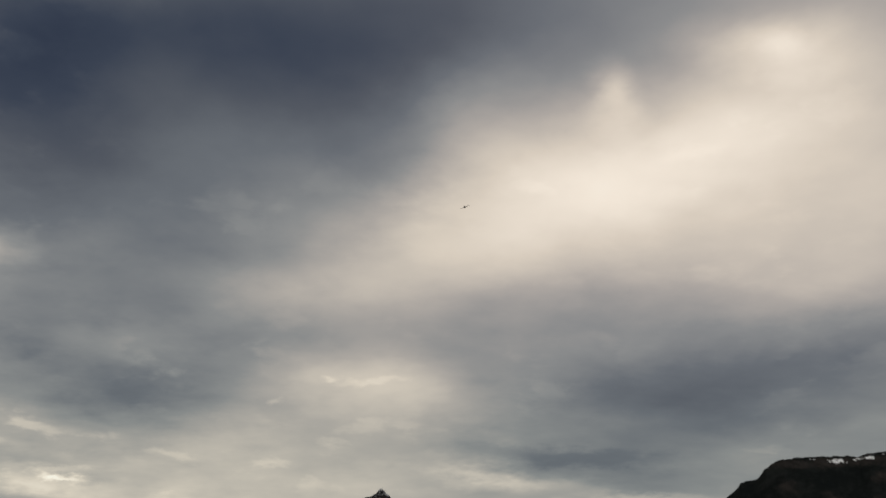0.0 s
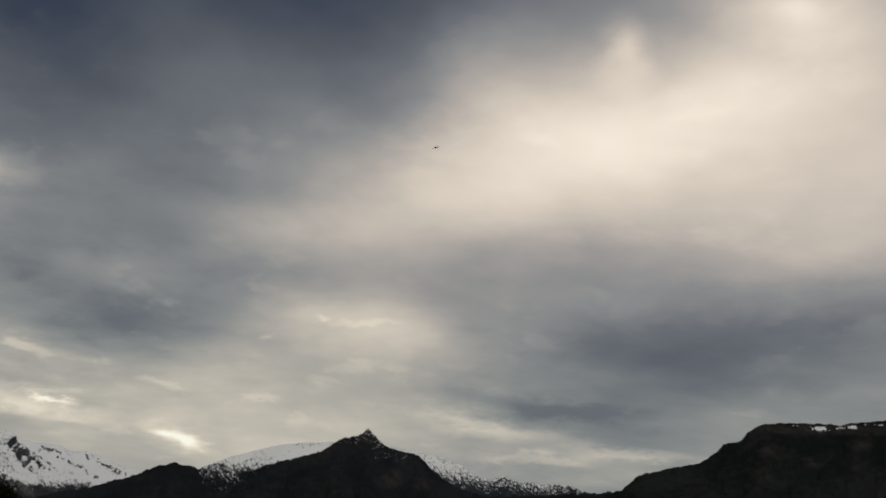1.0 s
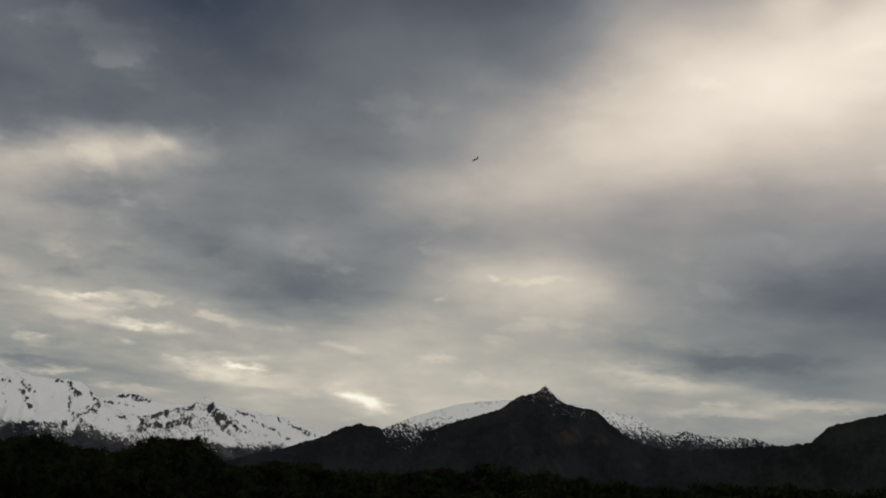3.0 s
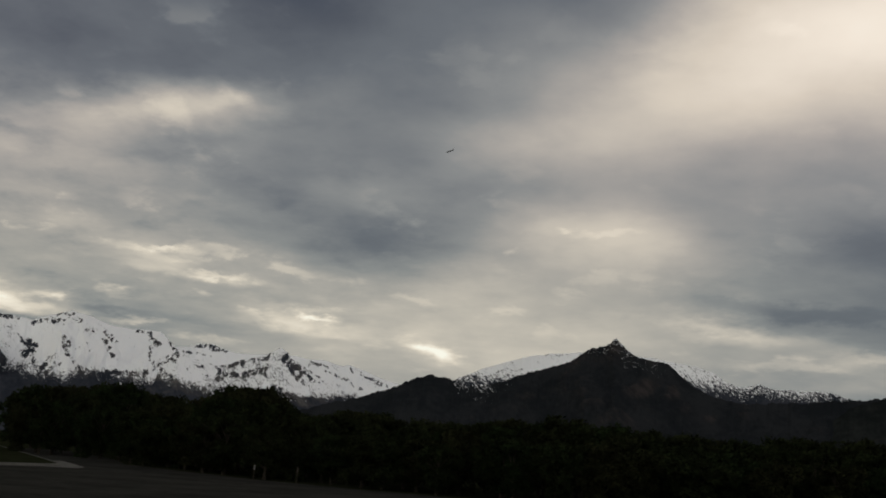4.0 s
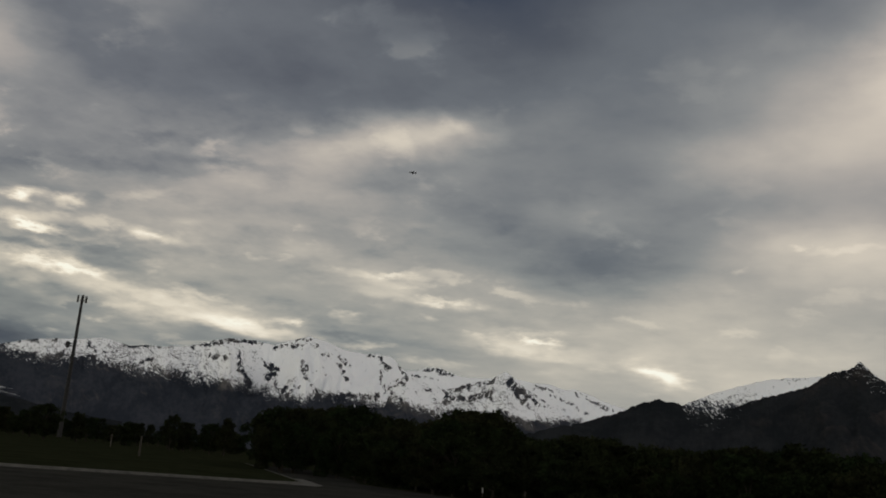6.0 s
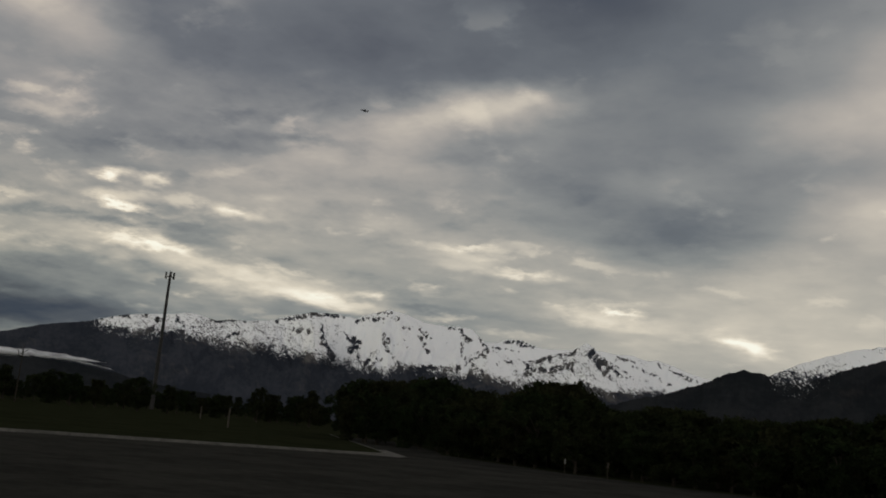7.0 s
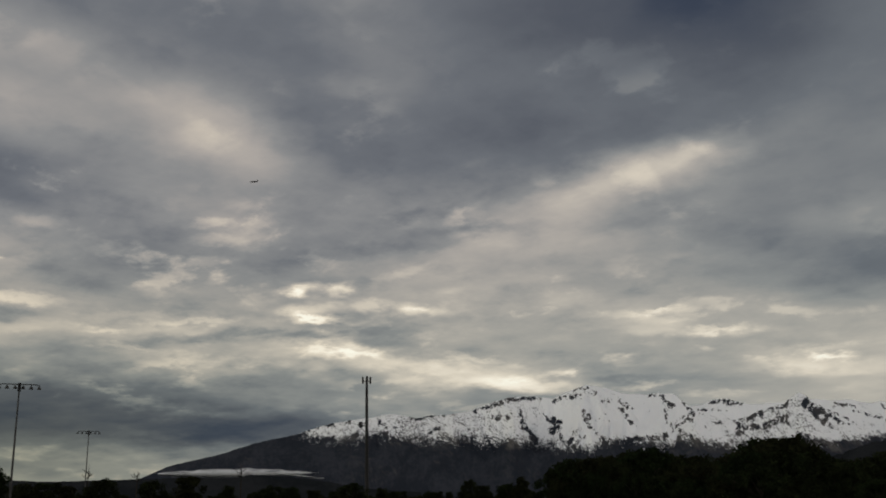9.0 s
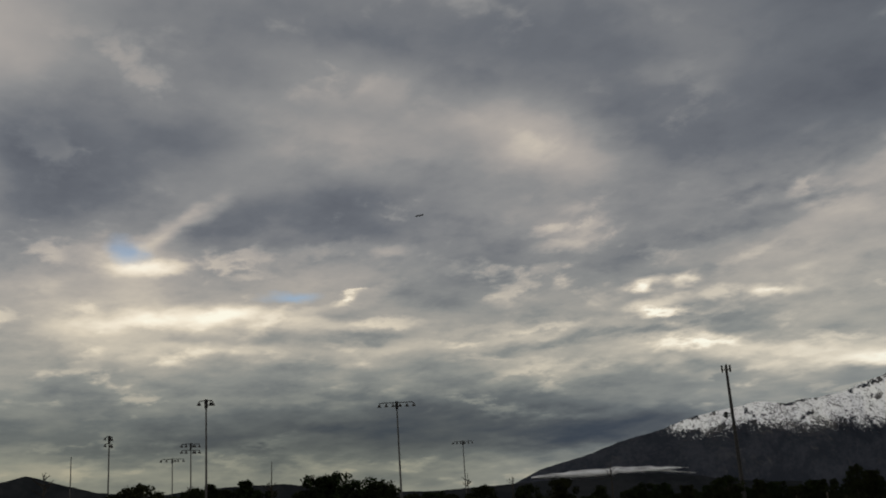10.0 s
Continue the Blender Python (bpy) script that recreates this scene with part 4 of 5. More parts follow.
def at_az(az, dist, z=0.0):
    a = radians(az)
    return Vector((-math.sin(a) * dist, math.cos(a) * dist, z))


variants = [build_tree(s, 5.5, 1.9 + 0.25 * (s % 3), 0.05 + 0.04 * (s % 3)) for s in (1, 2, 3, 4, 5)]
slender = [build_tree(s, 5.5, 1.05, 0.08, "cone", 46, 70) for s in (11, 12)]
used = set()


def plant(source, place, height, wide=1.0, turn=0.0, label="", group="", category="tree"):
    """Stands a tree of that height on the ground; the first use of a kind takes the tree itself."""
    k = height / 5.5
    m = Matrix.Translation(place) @ pose(0, 0, 0, 0, 0, turn) @ Matrix.Diagonal((k * wide, k * wide, k, 1))
    if source.name in used:
        ob = copy_thing(source, Matrix.Identity(4))
    else:
        used.add(source.name)
        ob = source
    pending.append((ob, m))
    return tagged(ob, label, category, group)


pending = []
wood_skyline = [(-60, 2.8), (-30, 2.7), (-20, 2.6), (-13, 2.55), (-8.6, 2.35), (-5.7, 2.15), (-2.7, 2.4), (0.4, 2.8), (3.5, 2.72), (6.5, 2.4), (9.9, 2.15), (12.5, 2.25), (15, 2.42), (17.2, 2.1), (18.2, 2.45),
                (19.5, 3.0), (20.9, 3.38), (22.1, 3.15), (22.8, 2.7), (24.8, 2.7), (26.4, 2.55), (27.2, 3.12), (28.3, 3.05), (28.9, 2.55), (29.6, 2.5), (30.2, 2.66), (31.35, 2.45), (32.3, 2.1), (32.8, 1.3), (36, 1.2)]


def wood():
    rng = random.Random(5)
    tops = [p[0] for p in wood_skyline], [p[1] for p in wood_skyline]
    edge = [Vector(p) for p in wood_edge[1:9]]
    for row, (back, low, high, step) in enumerate(((1.6, 0.35, 0.6, 1.9), (4.5, 0.72, 0.92, 2.1), (9.0, 0.92, 1.05, 2.1), (15.0, 0.85, 0.98, 3.2))):
        for a, b in zip(edge, edge[1:]):
            t = (b - a).normalized()
            out = Vector((-t.y, t.x))
            count = max(1, round((b - a).length / step))
            for i in range(count):
                p = a.lerp(b, (i + rng.uniform(0.2, 0.8)) / count) + out * (back + rng.uniform(-1.0, 1.3))
                if p.x > 32:
                    continue
                az, d = math.degrees(math.atan2(-p.x, p.y)), p.length
                h = d * math.tan(radians(float(np.interp(az, *tops)))) * rng.uniform(low, high) + EYE
                small = row == 0
                plant(rng.choice(variants), (p.x, p.y, 0.0), h, rng.uniform(0.95, 1.3) * (1.15 if small else 1.0), rng.uniform(0, 360),
                      "low dark bushy tree at the edge of the car park" if small else "dark green leafy tree in a dense wood", "trees of the wood")


wood()


def wood_corner():
    """Where the wood ends beside the side road, taller trees stand further back."""
    rng = random.Random(21)
    tops = [p[0] for p in wood_skyline], [p[1] for p in wood_skyline]
    az = 25.0
    while az < 33.2:
        for near, far, low, high in ((76, 82, 0.4, 0.7), (84, 92, 0.88, 1.04), (95, 108, 0.92, 1.05)):
            a, d = az + rng.uniform(-0.3, 0.3), rng.uniform(near, far) + (az - 25) * 0.8
            h = d * math.tan(radians(float(np.interp(a, *tops)))) * rng.uniform(low, high) + EYE
            plant(rng.choice(variants), at_az(a, d), h, rng.uniform(0.8, 1.1), rng.uniform(0, 360), "dark green leafy tree in a dense wood", "trees of the wood")
        az += 1.05


wood_corner()


def far_trees():
    rng = random.Random(9)
    az = 33.5
    while az < 60:
        d = rng.uniform(205, 275) if abs(az - 43.1) > 1.3 else rng.uniform(292, 312)
        h = d * math.tan(radians(rng.uniform(0.5, 1.0))) + EYE
        plant(rng.choice(variants + slender[:1]), at_az(az, d, 0.1), h, rng.uniform(1.0, 1.5), rng.uniform(0, 360), "dark leafy tree in a row across the lawn", "row of trees across the lawn")
        az += rng.uniform(0.28, 0.6)
    for az, el, d, wide, kind in ((50.6, 1.3, 190, 1.1, 0), (48.4, 1.4, 190, 1.2, 2), (47.3, 1.25, 186, 1.0, 4), (46.0, 1.0, 185, 1.0, 1), (43.8, 1.35, 180, 1.1, 3), (42.2, 1.05, 186, 1.1, 0), (37.35, 1.48, 180, 0.75, 4), (36.6, 1.1, 184, 1.0, 1), (34.4, 1.5, 175, 1.0, 0), (35.2, 1.15, 178, 1.1, 3), (39.6, 0.9, 190, 1.2, 2),
                                  (52.7, 1.85, 150, 1.1, 1), (54.7, 1.62, 150, 0.9, 3), (57.3, 1.8, 145, 1.15, 4), (61.0, 1.7, 140, 1.0, 2),
                                  (66.2, 2.85, 125, 1.15, 1), (65.2, 3.0, 128, 1.1, 4), (63.4, 2.75, 126, 1.25, 2), (62.6, 2.35, 124, 0.9, 0), (67.2, 2.1, 140, 1.0, 3),
                                  (76.1, 2.95, 140, 1.3, 4), (77.2, 2.4, 140, 1.1, 1), (75.0, 2.4, 145, 1.1, 0), (73.0, 2.55, 138, 0.9, 3), (71.9, 2.6, 142, 0.8, 2), (71.2, 2.4, 140, 0.9, 1), (69.7, 2.25, 144, 1.0, 0)):
        plant(variants[kind], at_az(az, d, 0.1), d * math.tan(radians(el)) + EYE, wide, az * 37, "round-crowned dark tree on the far lawn", "round trees on the far lawn")
    for az, el, d in ((72.2, 2.9, 140), (70.3, 3.0, 138), (71.4, 2.5, 150), (69.0, 2.3, 150), (73.6, 2.3, 160), (74.3, 2.2, 150)):
        plant(slender[int(az) % 2], at_az(az, d, 0.1), d * math.tan(radians(el)) + EYE, 1.7, az * 53, "narrow pointed dark tree on the far lawn", "narrow trees on the far lawn")
    az = 58.0
    while az < 100:
        d = rng.uniform(150, 240)
        plant(rng.choice(variants), at_az(az, d, 0.1), d * math.tan(radians(rng.uniform(0.9, 1.8))) + EYE, rng.uniform(0.9, 1.3), rng.uniform(0, 360), "dark leafy tree in a row across the lawn", "row of trees across the lawn")
        az += rng.uniform(0.8, 1.6)


far_trees()
for ob, m in pending:
    ob.matrix_basis = m


def bare_tree(az, dist, height, seed, label, low=0.78, high=0.90, wide=1.0):
    rng = random.Random(seed)
    root = new("bare_tree")
    bm = bmesh.new()
    tube(bm, (0, 0, 0), (0.1, 0, height * 0.6), 0.14, 0.08)
    tube(bm, (0.1, 0, height * 0.6), (0.25, 0, height), 0.08, 0.03)
    part("trunk", bm, BARK, root)
    for k in range(8):
        bm = bmesh.new()
        z = height * rng.uniform(low, high)
        a = k * 2.4 + rng.uniform(-0.3, 0.3)
        reach = height * rng.uniform(0.07, 0.13) * wide
        mid = Vector((math.cos(a) * reach * 0.6, math.sin(a) * reach * 0.6, z + reach * 0.25))
        tip = Vector((math.cos(a + 0.3) * reach, math.sin(a + 0.3) * reach, z + reach * 0.6))
        tube(bm, (0.1, 0, z), mid, 0.06, 0.045, 6)
        tube(bm, mid, tip, 0.045, 0.03, 6)
        tube(bm, mid, mid.lerp(tip, 0.6) + Vector((0.3, -0.3, 0.1)), 0.035, 0.02, 5)
        part("branch", bm, BARK, root)
    root.matrix_basis = Matrix.Translation(at_az(az, dist, 0.1))
    tagged(root, label, "tree", "bare trees")


bare_tree(68.9, 110, 8.8, 1, "leafless thin tree with a few short branches", 0.58, 0.72, 1.1)
bare_tree(80.7, 115, 8.9, 2, "leafless forked tree on the far lawn", 0.76, 0.94, 1.35)
bare_tree(58.0, 150, 8.0, 3, "leafless thin tree beside a floodlight pole")
bare_tree(55.5, 160, 7.6, 4, "leafless thin tree beside a floodlight pole")
bare_tree(50.0, 165, 8.6, 5, "leafless thin tree before the low mist")


# ---- masts ----
def block(bm, centre, size, turn=None):
    """A small box with bevelled edges."""
    made = bmesh.ops.create_cube(bm, size=1.0, matrix=Matrix.Translation(centre) @ (turn or Matrix.Identity(4)) @ Matrix.Diagonal((*size, 1)))
    edges = list({e for v in made["verts"] for e in v.link_edges})
    bmesh.ops.bevel(bm, geom=edges, offset=min(size) * 0.15, segments=1, affect="EDGES")


def hood_mesh():
    """A bell-shaped floodlight hood, mouth down and tilted a little."""
    bm = bmesh.new()
    rings = [(0.05, 0.34), (0.11, 0.33), (0.14, 0.22), (0.20, 0.08), (0.27, -0.10), (0.30, -0.16), (0.27, -0.155), (0.17, 0.05)]
    rows = [[bm.verts.new((r * math.cos(k * math.tau / 14), r * math.sin(k * math.tau / 14), z)) for k in range(14)] for r, z in rings]
    for a, b in zip(rows, rows[1:]):
        for k in range(14):
            bm.faces.new((a[k], a[(k + 1) % 14], b[(k + 1) % 14], b[k]))
    bm.faces.new(rows[0])
    bm.faces.new(list(reversed(rows[-1])))
    bmesh.ops.recalc_face_normals(bm, faces=bm.faces)
    me = bpy.data.meshes.new("floodlight")
    bm.to_mesh(me)
    bm.free()
    me.materials.append(LAMP_HOOD)
    return smooth(me)


HOOD = hood_mesh()


def floodlight_pole(az, dist, height, turn, arms=1, lights=6, span=4.6, label=""):
    """A tapered pole with crossarms of hanging floodlights. turn: how far the arms are swung from facing the viewer."""
    root = new("floodlight_pole")
    bm = bmesh.new()
    column(bm, [(height * k / 5, 0.155 - 0.014 * k) for k in range(6)])
    part("pole", bm, STEEL, root)
    bm = bmesh.new()
    block(bm, (0, 0, 0.12), (0.7, 0.7, 0.24))
    part("base_plate", bm, CONCRETE, root)
    bm = bmesh.new()
    tube(bm, (0, 0, height - 0.9), (0, 0, height + 0.12), 0.2, 0.2, 12)
    part("collar", bm, DARK_STEEL, root)
    for a in range(arms):
        z = height - 0.05 - a * 1.05
        bm = bmesh.new()
        tube(bm, (-span / 2, 0, z - 0.08), (-span * 0.42, 0, z), 0.055, 0.06, 8)
        tube(bm, (-span * 0.42, 0, z), (span * 0.42, 0, z + 0.03), 0.06, 0.06, 8)
        tube(bm, (span * 0.42, 0, z + 0.03), (span / 2, 0, z - 0.06), 0.06, 0.055, 8)
        arm = part("crossarm", bm, DARK_STEEL, root)
        for i in range(lights):
            x = (i / (lights - 1) - 0.5) * span if lights > 1 else 0
            if abs(x) < 0.4:
                x = 0.55
            bm = bmesh.new()
            tube(bm, (x, 0, z), (x, 0.12, z - 0.28), 0.03, 0.03, 6)
            part("bracket", bm, DARK_STEEL, arm)
            lamp = part("floodlight", HOOD, None, arm, "dark bell-shaped floodlight hood")
            lamp.matrix_basis = pose(x, 0.14, z - 0.40, 14, 0, 0) @ Matrix.Diagonal((0.95, 0.95, 0.72, 1))
    root.matrix_basis = Matrix.Translation(at_az(az, dist, 0.12)) @ pose(0, 0, 0, 0, 0, az + turn)
    return tagged(root, label or "tall steel pole with a crossarm of floodlights", "light pole", "floodlight poles")


floodlight_pole(61.72, 132, 17.0, 8, label="tall steel pole with one wide crossarm of floodlights")
floodlight_pole(72.4, 120, 16.9, 12, lights=4, span=1.6, label="tall steel pole with a short crossarm of four floodlights")
floodlight_pole(58.09, 235, 19.1, 12, label="far steel pole with one crossarm of floodlights")
floodlight_pole(77.5, 165, 17.5, 60, arms=2, lights=3, span=2.0, label="steel pole with two short crossarms of floodlights")
floodlight_pole(74.2, 220, 17.7, 5, lights=5, label="far steel pole with one crossarm of floodlights")
floodlight_pole(73.22, 180, 17.2, 25, arms=2, lights=5, span=3.3, label="steel pole with two stacked crossarms of floodlights")


def plain_pole(az, dist, height):
    root = new("flagpole")
    bm = bmesh.new()
    column(bm, [(0, 0.13), (height * 0.5, 0.10), (height, 0.07)], 10)
    part("pole", bm, STEEL, root)
    bm = bmesh.new()
    bmesh.ops.create_icosphere(bm, subdivisions=2, radius=0.12, matrix=Matrix.Translation((0, 0, height + 0.08)))
    part("finial", bm, STEEL, root)
    root.matrix_basis = Matrix.Translation(at_az(az, dist, 0.12))
    tagged(root, "thin bare steel pole on the far lawn", "pole")


plain_pole(79.4, 180, 15.6)


def phone_mast(az, dist, height):
    root = new("phone_mast")
    bm = bmesh.new()
    column(bm, [(height * k / 6, 0.60 - 0.045 * k) for k in range(7)], 14)
    part("mast", bm, DARK_STEEL, root, "dark tapered steel mast")
    for k in range(1, 6):
        bm = bmesh.new()
        tube(bm, (0, 0, height * k / 6 - 0.15), (0, 0, height * k / 6 + 0.15), 0.68 - 0.055 * k, 0.68 - 0.055 * k, 14)
        part("flange", bm, DARK_STEEL, root)
    bm = bmesh.new()
    for k in range(3):
        a, b = radians(120 * k + 30), radians(120 * k + 150)
        p, q = Vector((math.cos(a) * 1.22, math.sin(a) * 1.22, height - 0.9)), Vector((math.cos(b) * 1.22, math.sin(b) * 1.22, height - 0.9))
        tube(bm, p, q, 0.07, 0.07, 6)
        tube(bm, (0, 0, height - 0.9), p.lerp(q, 0.5), 0.07, 0.07, 6)
    part("head_frame", bm, DARK_STEEL, root)
    for k in range(3):
        a, b = radians(120 * k + 30), radians(120 * k + 150)
        p, q = Vector((math.cos(a) * 1.22, math.sin(a) * 1.22, height - 0.55)), Vector((math.cos(b) * 1.22, math.sin(b) * 1.22, height - 0.55))
        for f in (0.06, 0.94):
            c = p.lerp(q, f)
            out = Vector((c.x, c.y, 0)).normalized()
            bm = bmesh.new()
            block(bm, c + out * 0.12, (0.30, 0.46, 1.9), pose(0, 0, 0, 0, 0, math.degrees(math.atan2(out.y, out.x))))
            antenna = part("antenna", bm, LAMP_HOOD, root, "dark upright panel antenna")
            bm = bmesh.new()
            tube(bm, c + Vector((0, 0, -0.8)), c + Vector((0, 0, 0.8)), 0.035, 0.035, 6)
            part("mounting_pipe", bm, DARK_STEEL, antenna)
    # a side bracket with small dishes two thirds of the way up
    for side, z in ((-1, height * 0.658), (-1, height * 0.642)):
        bm = bmesh.new()
        tube(bm, (0, 0, z), (side * (1.3 if side < 0 else 0.8), -0.2, z), 0.16, 0.14, 8)
        arm = part("side_bracket", bm, DARK_STEEL, root)
        bm = bmesh.new()
        x = side * (1.75 if side < 0 else 1.0)
        tube(bm, (x, -0.05, z - 0.05), (x, -0.35, z - 0.05), 0.3, 0.6, 14)
        part("dish", bm, LAMP_HOOD, arm)
    root.matrix_basis = Matrix.Translation(at_az(az, dist, 0.1)) @ pose(0, 0, 0, 0, 0, az + 4)
    tagged(root, "dark monopole phone mast with panel antennas on top", "mast")


phone_mast(43.05, 283, 37.3)


def lawn_post(x, y, height, mat, label):
    root = new("post")
    bm = bmesh.new()
    tube(bm, (0, 0, 0), (0, 0, height), 0.085, 0.075, 8)
    part("shaft", bm, mat, root)
    bm = bmesh.new()
    tube(bm, (0, 0, height), (0, 0, height + 0.06), 0.10, 0.04, 8)
    part("cap", bm, mat, root)
    root.matrix_basis = pose(x, y, 0.15)
    tagged(root, label, "post", "posts on the lawn")


for x, y, h in ((-97.2, 114.2, 1.68), (-59.3, 73.6, 1.68)):
    lawn_post(x, y, h, WOOD_POST, "weathered grey wooden post standing in the lawn")


def marker_post(x, y, height, mat, label):
    root = new("marker_post")
    bm = bmesh.new()
    block(bm, (0, 0, height * 0.5), (0.045, 0.04, height))
    part("shaft", bm, BARK, root)
    bm = bmesh.new()
    block(bm, (0, -0.035, height - 0.16), (0.07, 0.02, 0.24))
    part("plate", bm, mat, root, "small white plate")
    root.matrix_basis = pose(x, y, 0.006, 0, 0, math.degrees(math.atan2(-x, y)))
    tagged(root, label, "post", "marker posts")


marker_post(-17.85, 49.4, 0.8, WHITE_PAINT, "low post with a small white plate by the trees")
marker_post(-15.25, 48.4, 0.85, WOOD_POST, "low post with a small grey plate by the trees")


# ---- low mist under the range ----
def mist_bank():
    m, g, bsdf = material("mist", 1.0)
    co = g.node("ShaderNodeTexCoord").outputs["Object"]
    bsdf.inputs["Base Color"].default_value = (0.62, 0.63, 0.65, 1)
    bsdf.inputs["Specular IOR Level"].default_value = 0.0
    n = g.noise(g.vec("MULTIPLY", co, (1, 1, 2.5)), 0.02, 6.0, 0.6)["Fac"]
    g.link(g.mapped(n, 0.32, 0.60, 0.30, 0.92), bsdf.inputs["Alpha"])
    bm = bmesh.new()
    # a broad bank, and a thin tail below its end
    for first, last, start, end, deep in ((54.4, 45.7, 2.0, 1.96, 0.27), (48.0, 45.3, 1.96, 1.62, 0.07)):
        rows = []
        for i, a in enumerate(np.linspace(first, last, 90)):
            f = i / 89
            thick = deep * math.sin(math.pi * min(1, f * 1.03 + 0.015)) ** 0.6 * (1 + 0.4 * noise.noise((a * 1.3, 0, 0)))
            ring = []
            for k in range(10):
                t = k * math.tau / 10
                e = start + (end - start) * f + thick * math.sin(t) + 0.03 * noise.noise((a * 3, math.sin(t) * 2, 4))
                ring.append(bm.verts.new(toward(float(a), e, 2560 + 60 * math.cos(t)) + Vector((0, 0, EYE))))
            rows.append(ring)
        for p, q in zip(rows, rows[1:]):
            for k in range(10):
                bm.faces.new((p[k], p[(k + 1) % 10], q[(k + 1) % 10], q[k]))
    bmesh.ops.recalc_face_normals(bm, faces=bm.faces)
    ob = part("mist_bank", bm, m)
    smooth(ob.data)
    tagged(ob, "thin pale bank of mist lying under the mountain", "mist", kind="stuff")


mist_bank()


# ---- the model aeroplane ----
PLANE_DARK = mottled("dark_grey_foam", (0.022, 0.022, 0.025), (0.045, 0.043, 0.045), 6.0, 0.6)
PLANE_RED = mottled("dull_red_film", (0.10, 0.025, 0.02), (0.16, 0.04, 0.03), 6.0, 0.5)
PLANE_WHITE = mottled("off_white_film", (0.45, 0.45, 0.45), (0.6, 0.6, 0.6), 6.0, 0.5)


def panel(bm, outline, thick):
    """A thin aerofoil slab: outline in plan at mid height, thicker in the middle."""
    n = len(outline)
    c = sum((Vector(p) for p in outline), Vector()) / n
    rim = [bm.verts.new(p) for p in outline]
    top = [bm.verts.new(Vector(p).lerp(c, 0.25) + Vector(thick)) for p in outline]
    low = [bm.verts.new(Vector(p).lerp(c, 0.25) - Vector(thick)) for p in outline]
    for i in range(n):
        j = (i + 1) % n
        bm.faces.new((rim[i], rim[j], top[j], top[i]))
        bm.faces.new((rim[j], rim[i], low[i], low[j]))
    bm.faces.new(top)
    bm.faces.new(list(reversed(low)))
    bmesh.ops.recalc_face_normals(bm, faces=bm.faces)


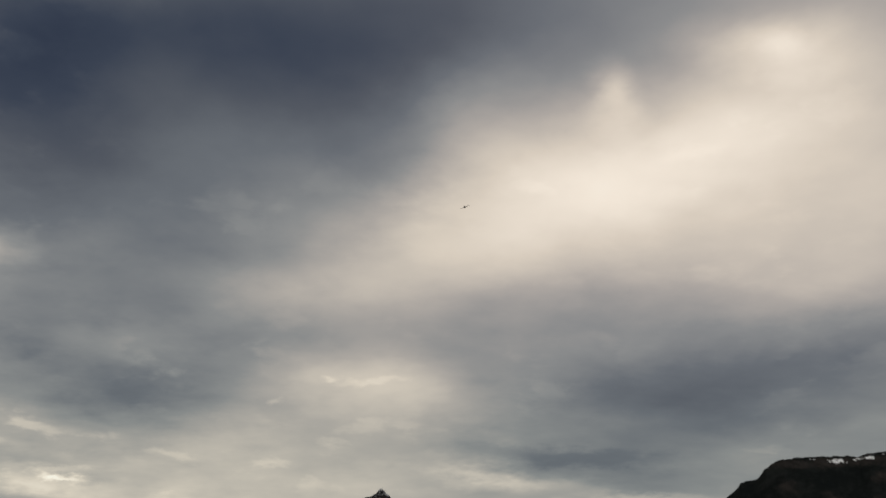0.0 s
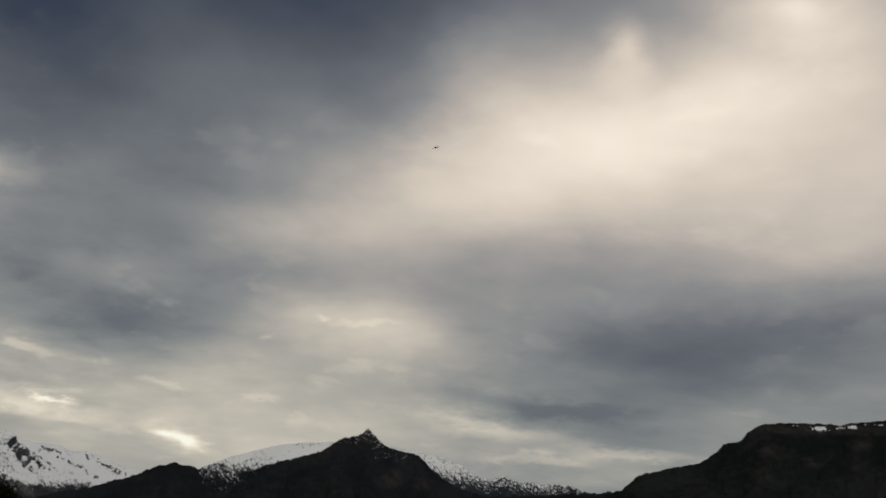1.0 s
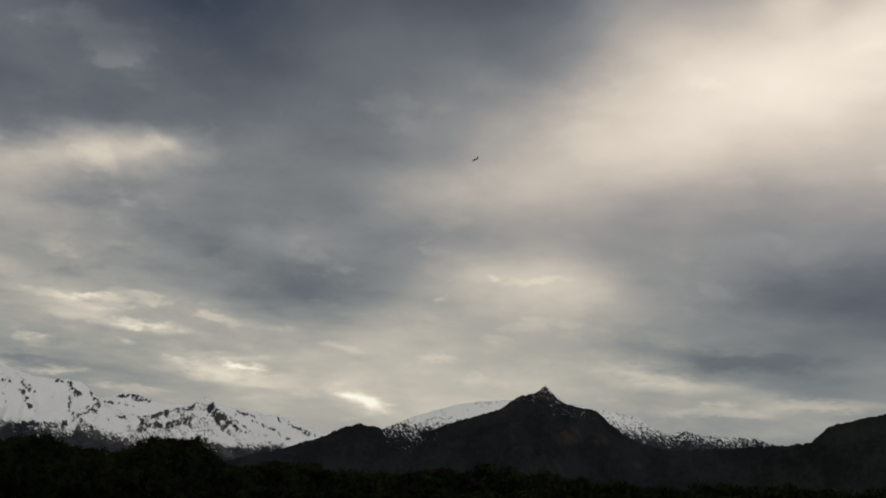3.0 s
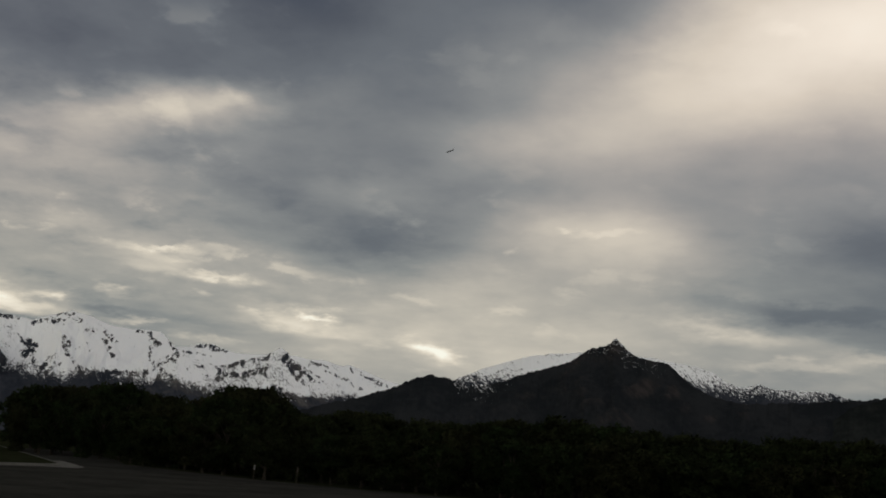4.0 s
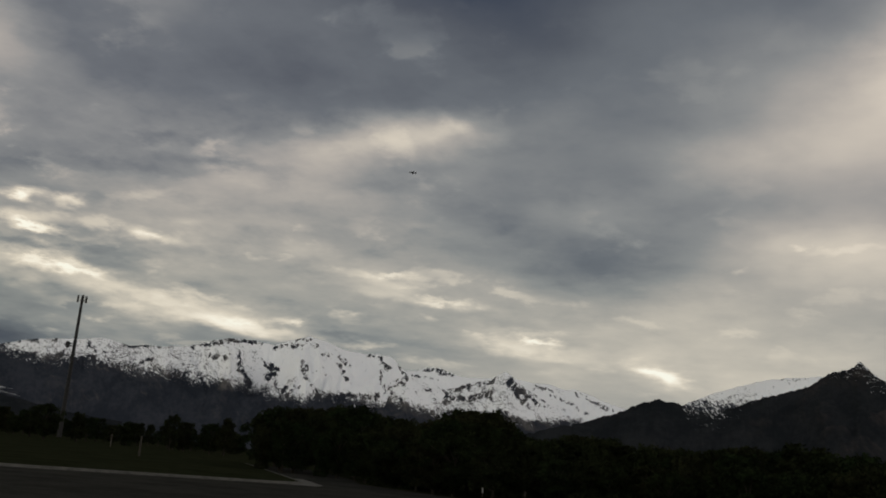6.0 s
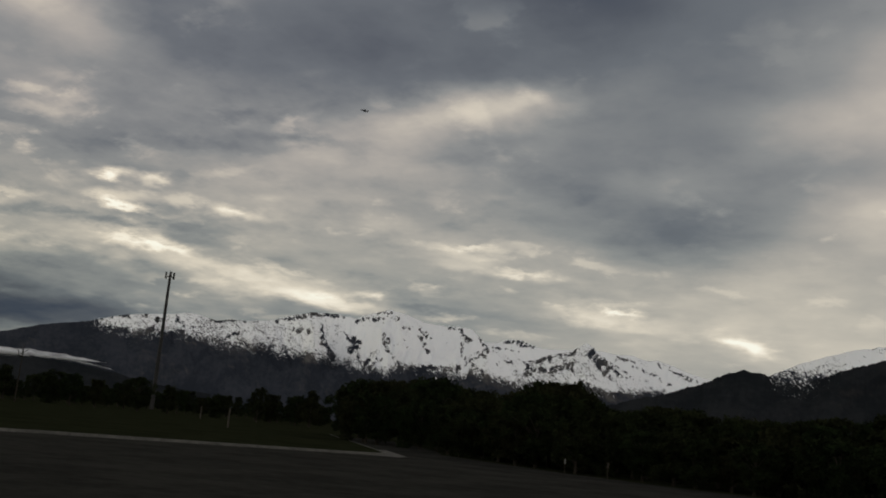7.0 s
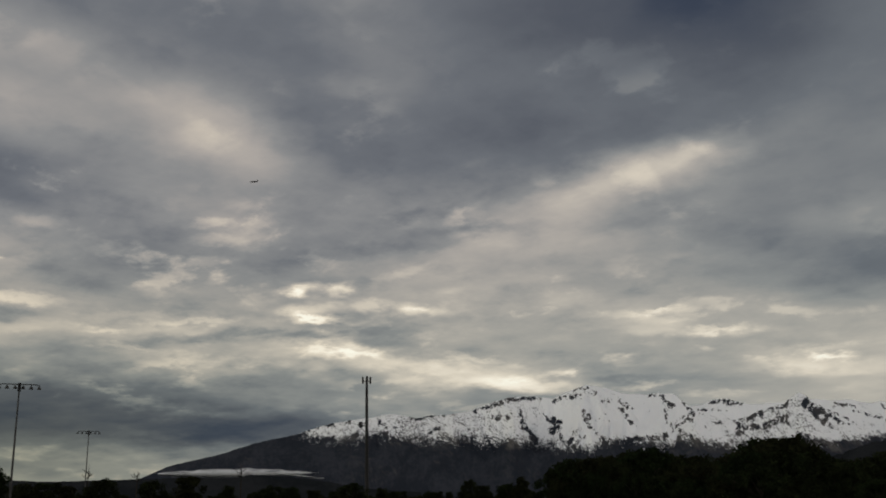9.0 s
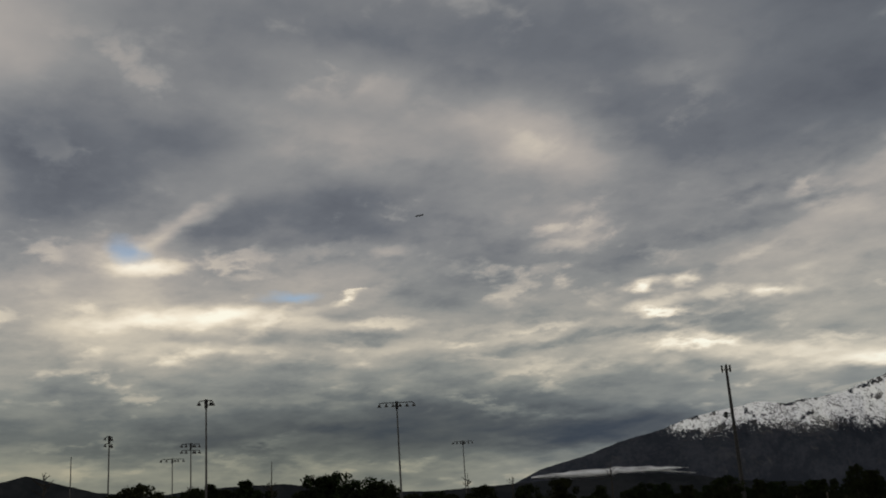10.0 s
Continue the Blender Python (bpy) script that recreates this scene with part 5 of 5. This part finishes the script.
def model_aeroplane():
    root = new("model_aeroplane")
    bm = bmesh.new()
    stations = [(0.58, 0.012, 0.0), (0.54, 0.035, 0.0), (0.42, 0.06, 0.0), (0.2, 0.078, 0.005), (0.0, 0.08, 0.005), (-0.25, 0.07, 0.005), (-0.45, 0.05, 0.012), (-0.56, 0.034, 0.018)]
    rows = [[bm.verts.new((r * math.cos(k * math.tau / 14) * 0.85, y, z + r * math.sin(k * math.tau / 14) * 1.1)) for k in range(14)] for y, r, z in stations]
    for a, b in zip(rows, rows[1:]):
        for k in range(14):
            bm.faces.new((a[k], a[(k + 1) % 14], b[(k + 1) % 14], b[k]))
    bm.faces.new(rows[0])
    bm.faces.new(list(reversed(rows[-1])))
    bmesh.ops.recalc_face_normals(bm, faces=bm.faces)
    smooth(part("fuselage", bm, PLANE_DARK, root).data)
    bm = bmesh.new()
    bmesh.ops.create_uvsphere(bm, u_segments=14, v_segments=8, radius=1.0, matrix=Matrix.Translation((0, 0.2, 0.085)) @ Matrix.Diagonal((0.045, 0.15, 0.045, 1)))
    smooth(part("canopy", bm, PLANE_DARK, root, "dark glossy canopy").data)
    for s in (1, -1):
        bm = bmesh.new()
        panel(bm, [(s * 0.05, 0.16, 0.01), (s * 0.53, -0.10, 0.03), (s * 0.53, -0.20, 0.03), (s * 0.05, -0.18, 0.01)], (0, 0, 0.014))
        wing = part("wing", bm, PLANE_DARK, root)
        bm = bmesh.new()
        panel(bm, [(s * 0.53, -0.09, 0.03), (s * 0.545, -0.12, 0.032), (s * 0.545, -0.2, 0.032), (s * 0.53, -0.205, 0.03)], (0, 0, 0.008))
        part("wing_tip", bm, PLANE_RED, wing, "dull red wing tip")
        bm = bmesh.new()
        panel(bm, [(s * 0.03, -0.40, 0.02), (s * 0.22, -0.52, 0.03), (s * 0.22, -0.58, 0.03), (s * 0.03, -0.56, 0.02)], (0, 0, 0.009))
        part("tailplane", bm, PLANE_DARK, root)
        bm = bmesh.new()
        tube(bm, (s * 0.075, 0.1, -0.02), (s * 0.075, -0.2, -0.02), 0.04, 0.035, 10)
        part("air_intake", bm, PLANE_DARK, root)
    bm = bmesh.new()
    panel(bm, [(0, -0.34, 0.06), (0, -0.53, 0.25), (0, -0.60, 0.25), (0, -0.56, 0.05)], (0.009, 0, 0))
    fin = part("fin", bm, PLANE_DARK, root)
    bm = bmesh.new()
    panel(bm, [(0, -0.57, 0.07), (0, -0.60, 0.24), (0, -0.635, 0.24), (0, -0.61, 0.07)], (0.006, 0, 0))
    part("rudder", bm, PLANE_RED, fin)
    return tagged(root, "small dark radio-controlled jet-shaped model aeroplane in flight", "model aeroplane")


aeroplane = model_aeroplane()

# seconds, azimuth, elevation, distance, bank to the left
flight = [
    (0.0, -4.83, 23.36, 112, 27), (0.5, -4.17, 23.68, 121.5, 27), (1.0, -2.80, 23.66, 130, 26), (1.5, -1.41, 23.26, 137.5, 25), (2.0, 0.34, 22.53, 143.5, 24), (2.5, 2.34, 21.36, 148, 22),
    (3.0, 4.60, 20.16, 151, 18), (3.2, 5.58, 19.66, 151.5, 16), (3.75, 8.75, 18.2, 152, 12), (4.3, 12.15, 17.09, 152, 8), (4.5, 13.81, 16.86, 152, 6), (5.0, 17.63, 16.44, 151.5, 0), (5.5, 21.51, 16.07, 151, -8), (6.0, 25.56, 16.50, 150, -12),
    (6.2, 27.16, 16.59, 149.5, -12), (6.75, 31.25, 17.35, 148, -8), (7.3, 35.43, 18.02, 147, -4), (7.5, 36.89, 18.20, 146.5, -2), (8.0, 41.06, 18.56, 146, 2), (8.5, 45.02, 18.42, 145, 4), (9.0, 49.77, 18.28, 144, 5), (9.5, 54.66, 17.65, 143, 6), (10.0, 59.77, 17.27, 142, 6)]


def flight_rows():
    spots = [(t, toward(az, el, d) + Vector((0, 0, EYE)), bank) for t, az, el, d, bank in flight]
    rows = []
    for i, (t, p, bank) in enumerate(spots):
        ta, a, _ = spots[max(i - 1, 0)]
        tb, b, _ = spots[min(i + 1, len(spots) - 1)]
        v = (b - a) / (tb - ta)
        heading = math.degrees(math.atan2(-v.x, v.y))
        climb = math.degrees(math.atan2(v.z, math.hypot(v.x, v.y)))
        rows.append((t, Matrix.Translation(p) @ pose(0, 0, 0, 0, 0, heading) @ pose(0, 0, 0, climb) @ pose(0, 0, 0, 0, -bank, 0)))
    return rows


def motions():
    walk(aeroplane, flight_rows())


motions()
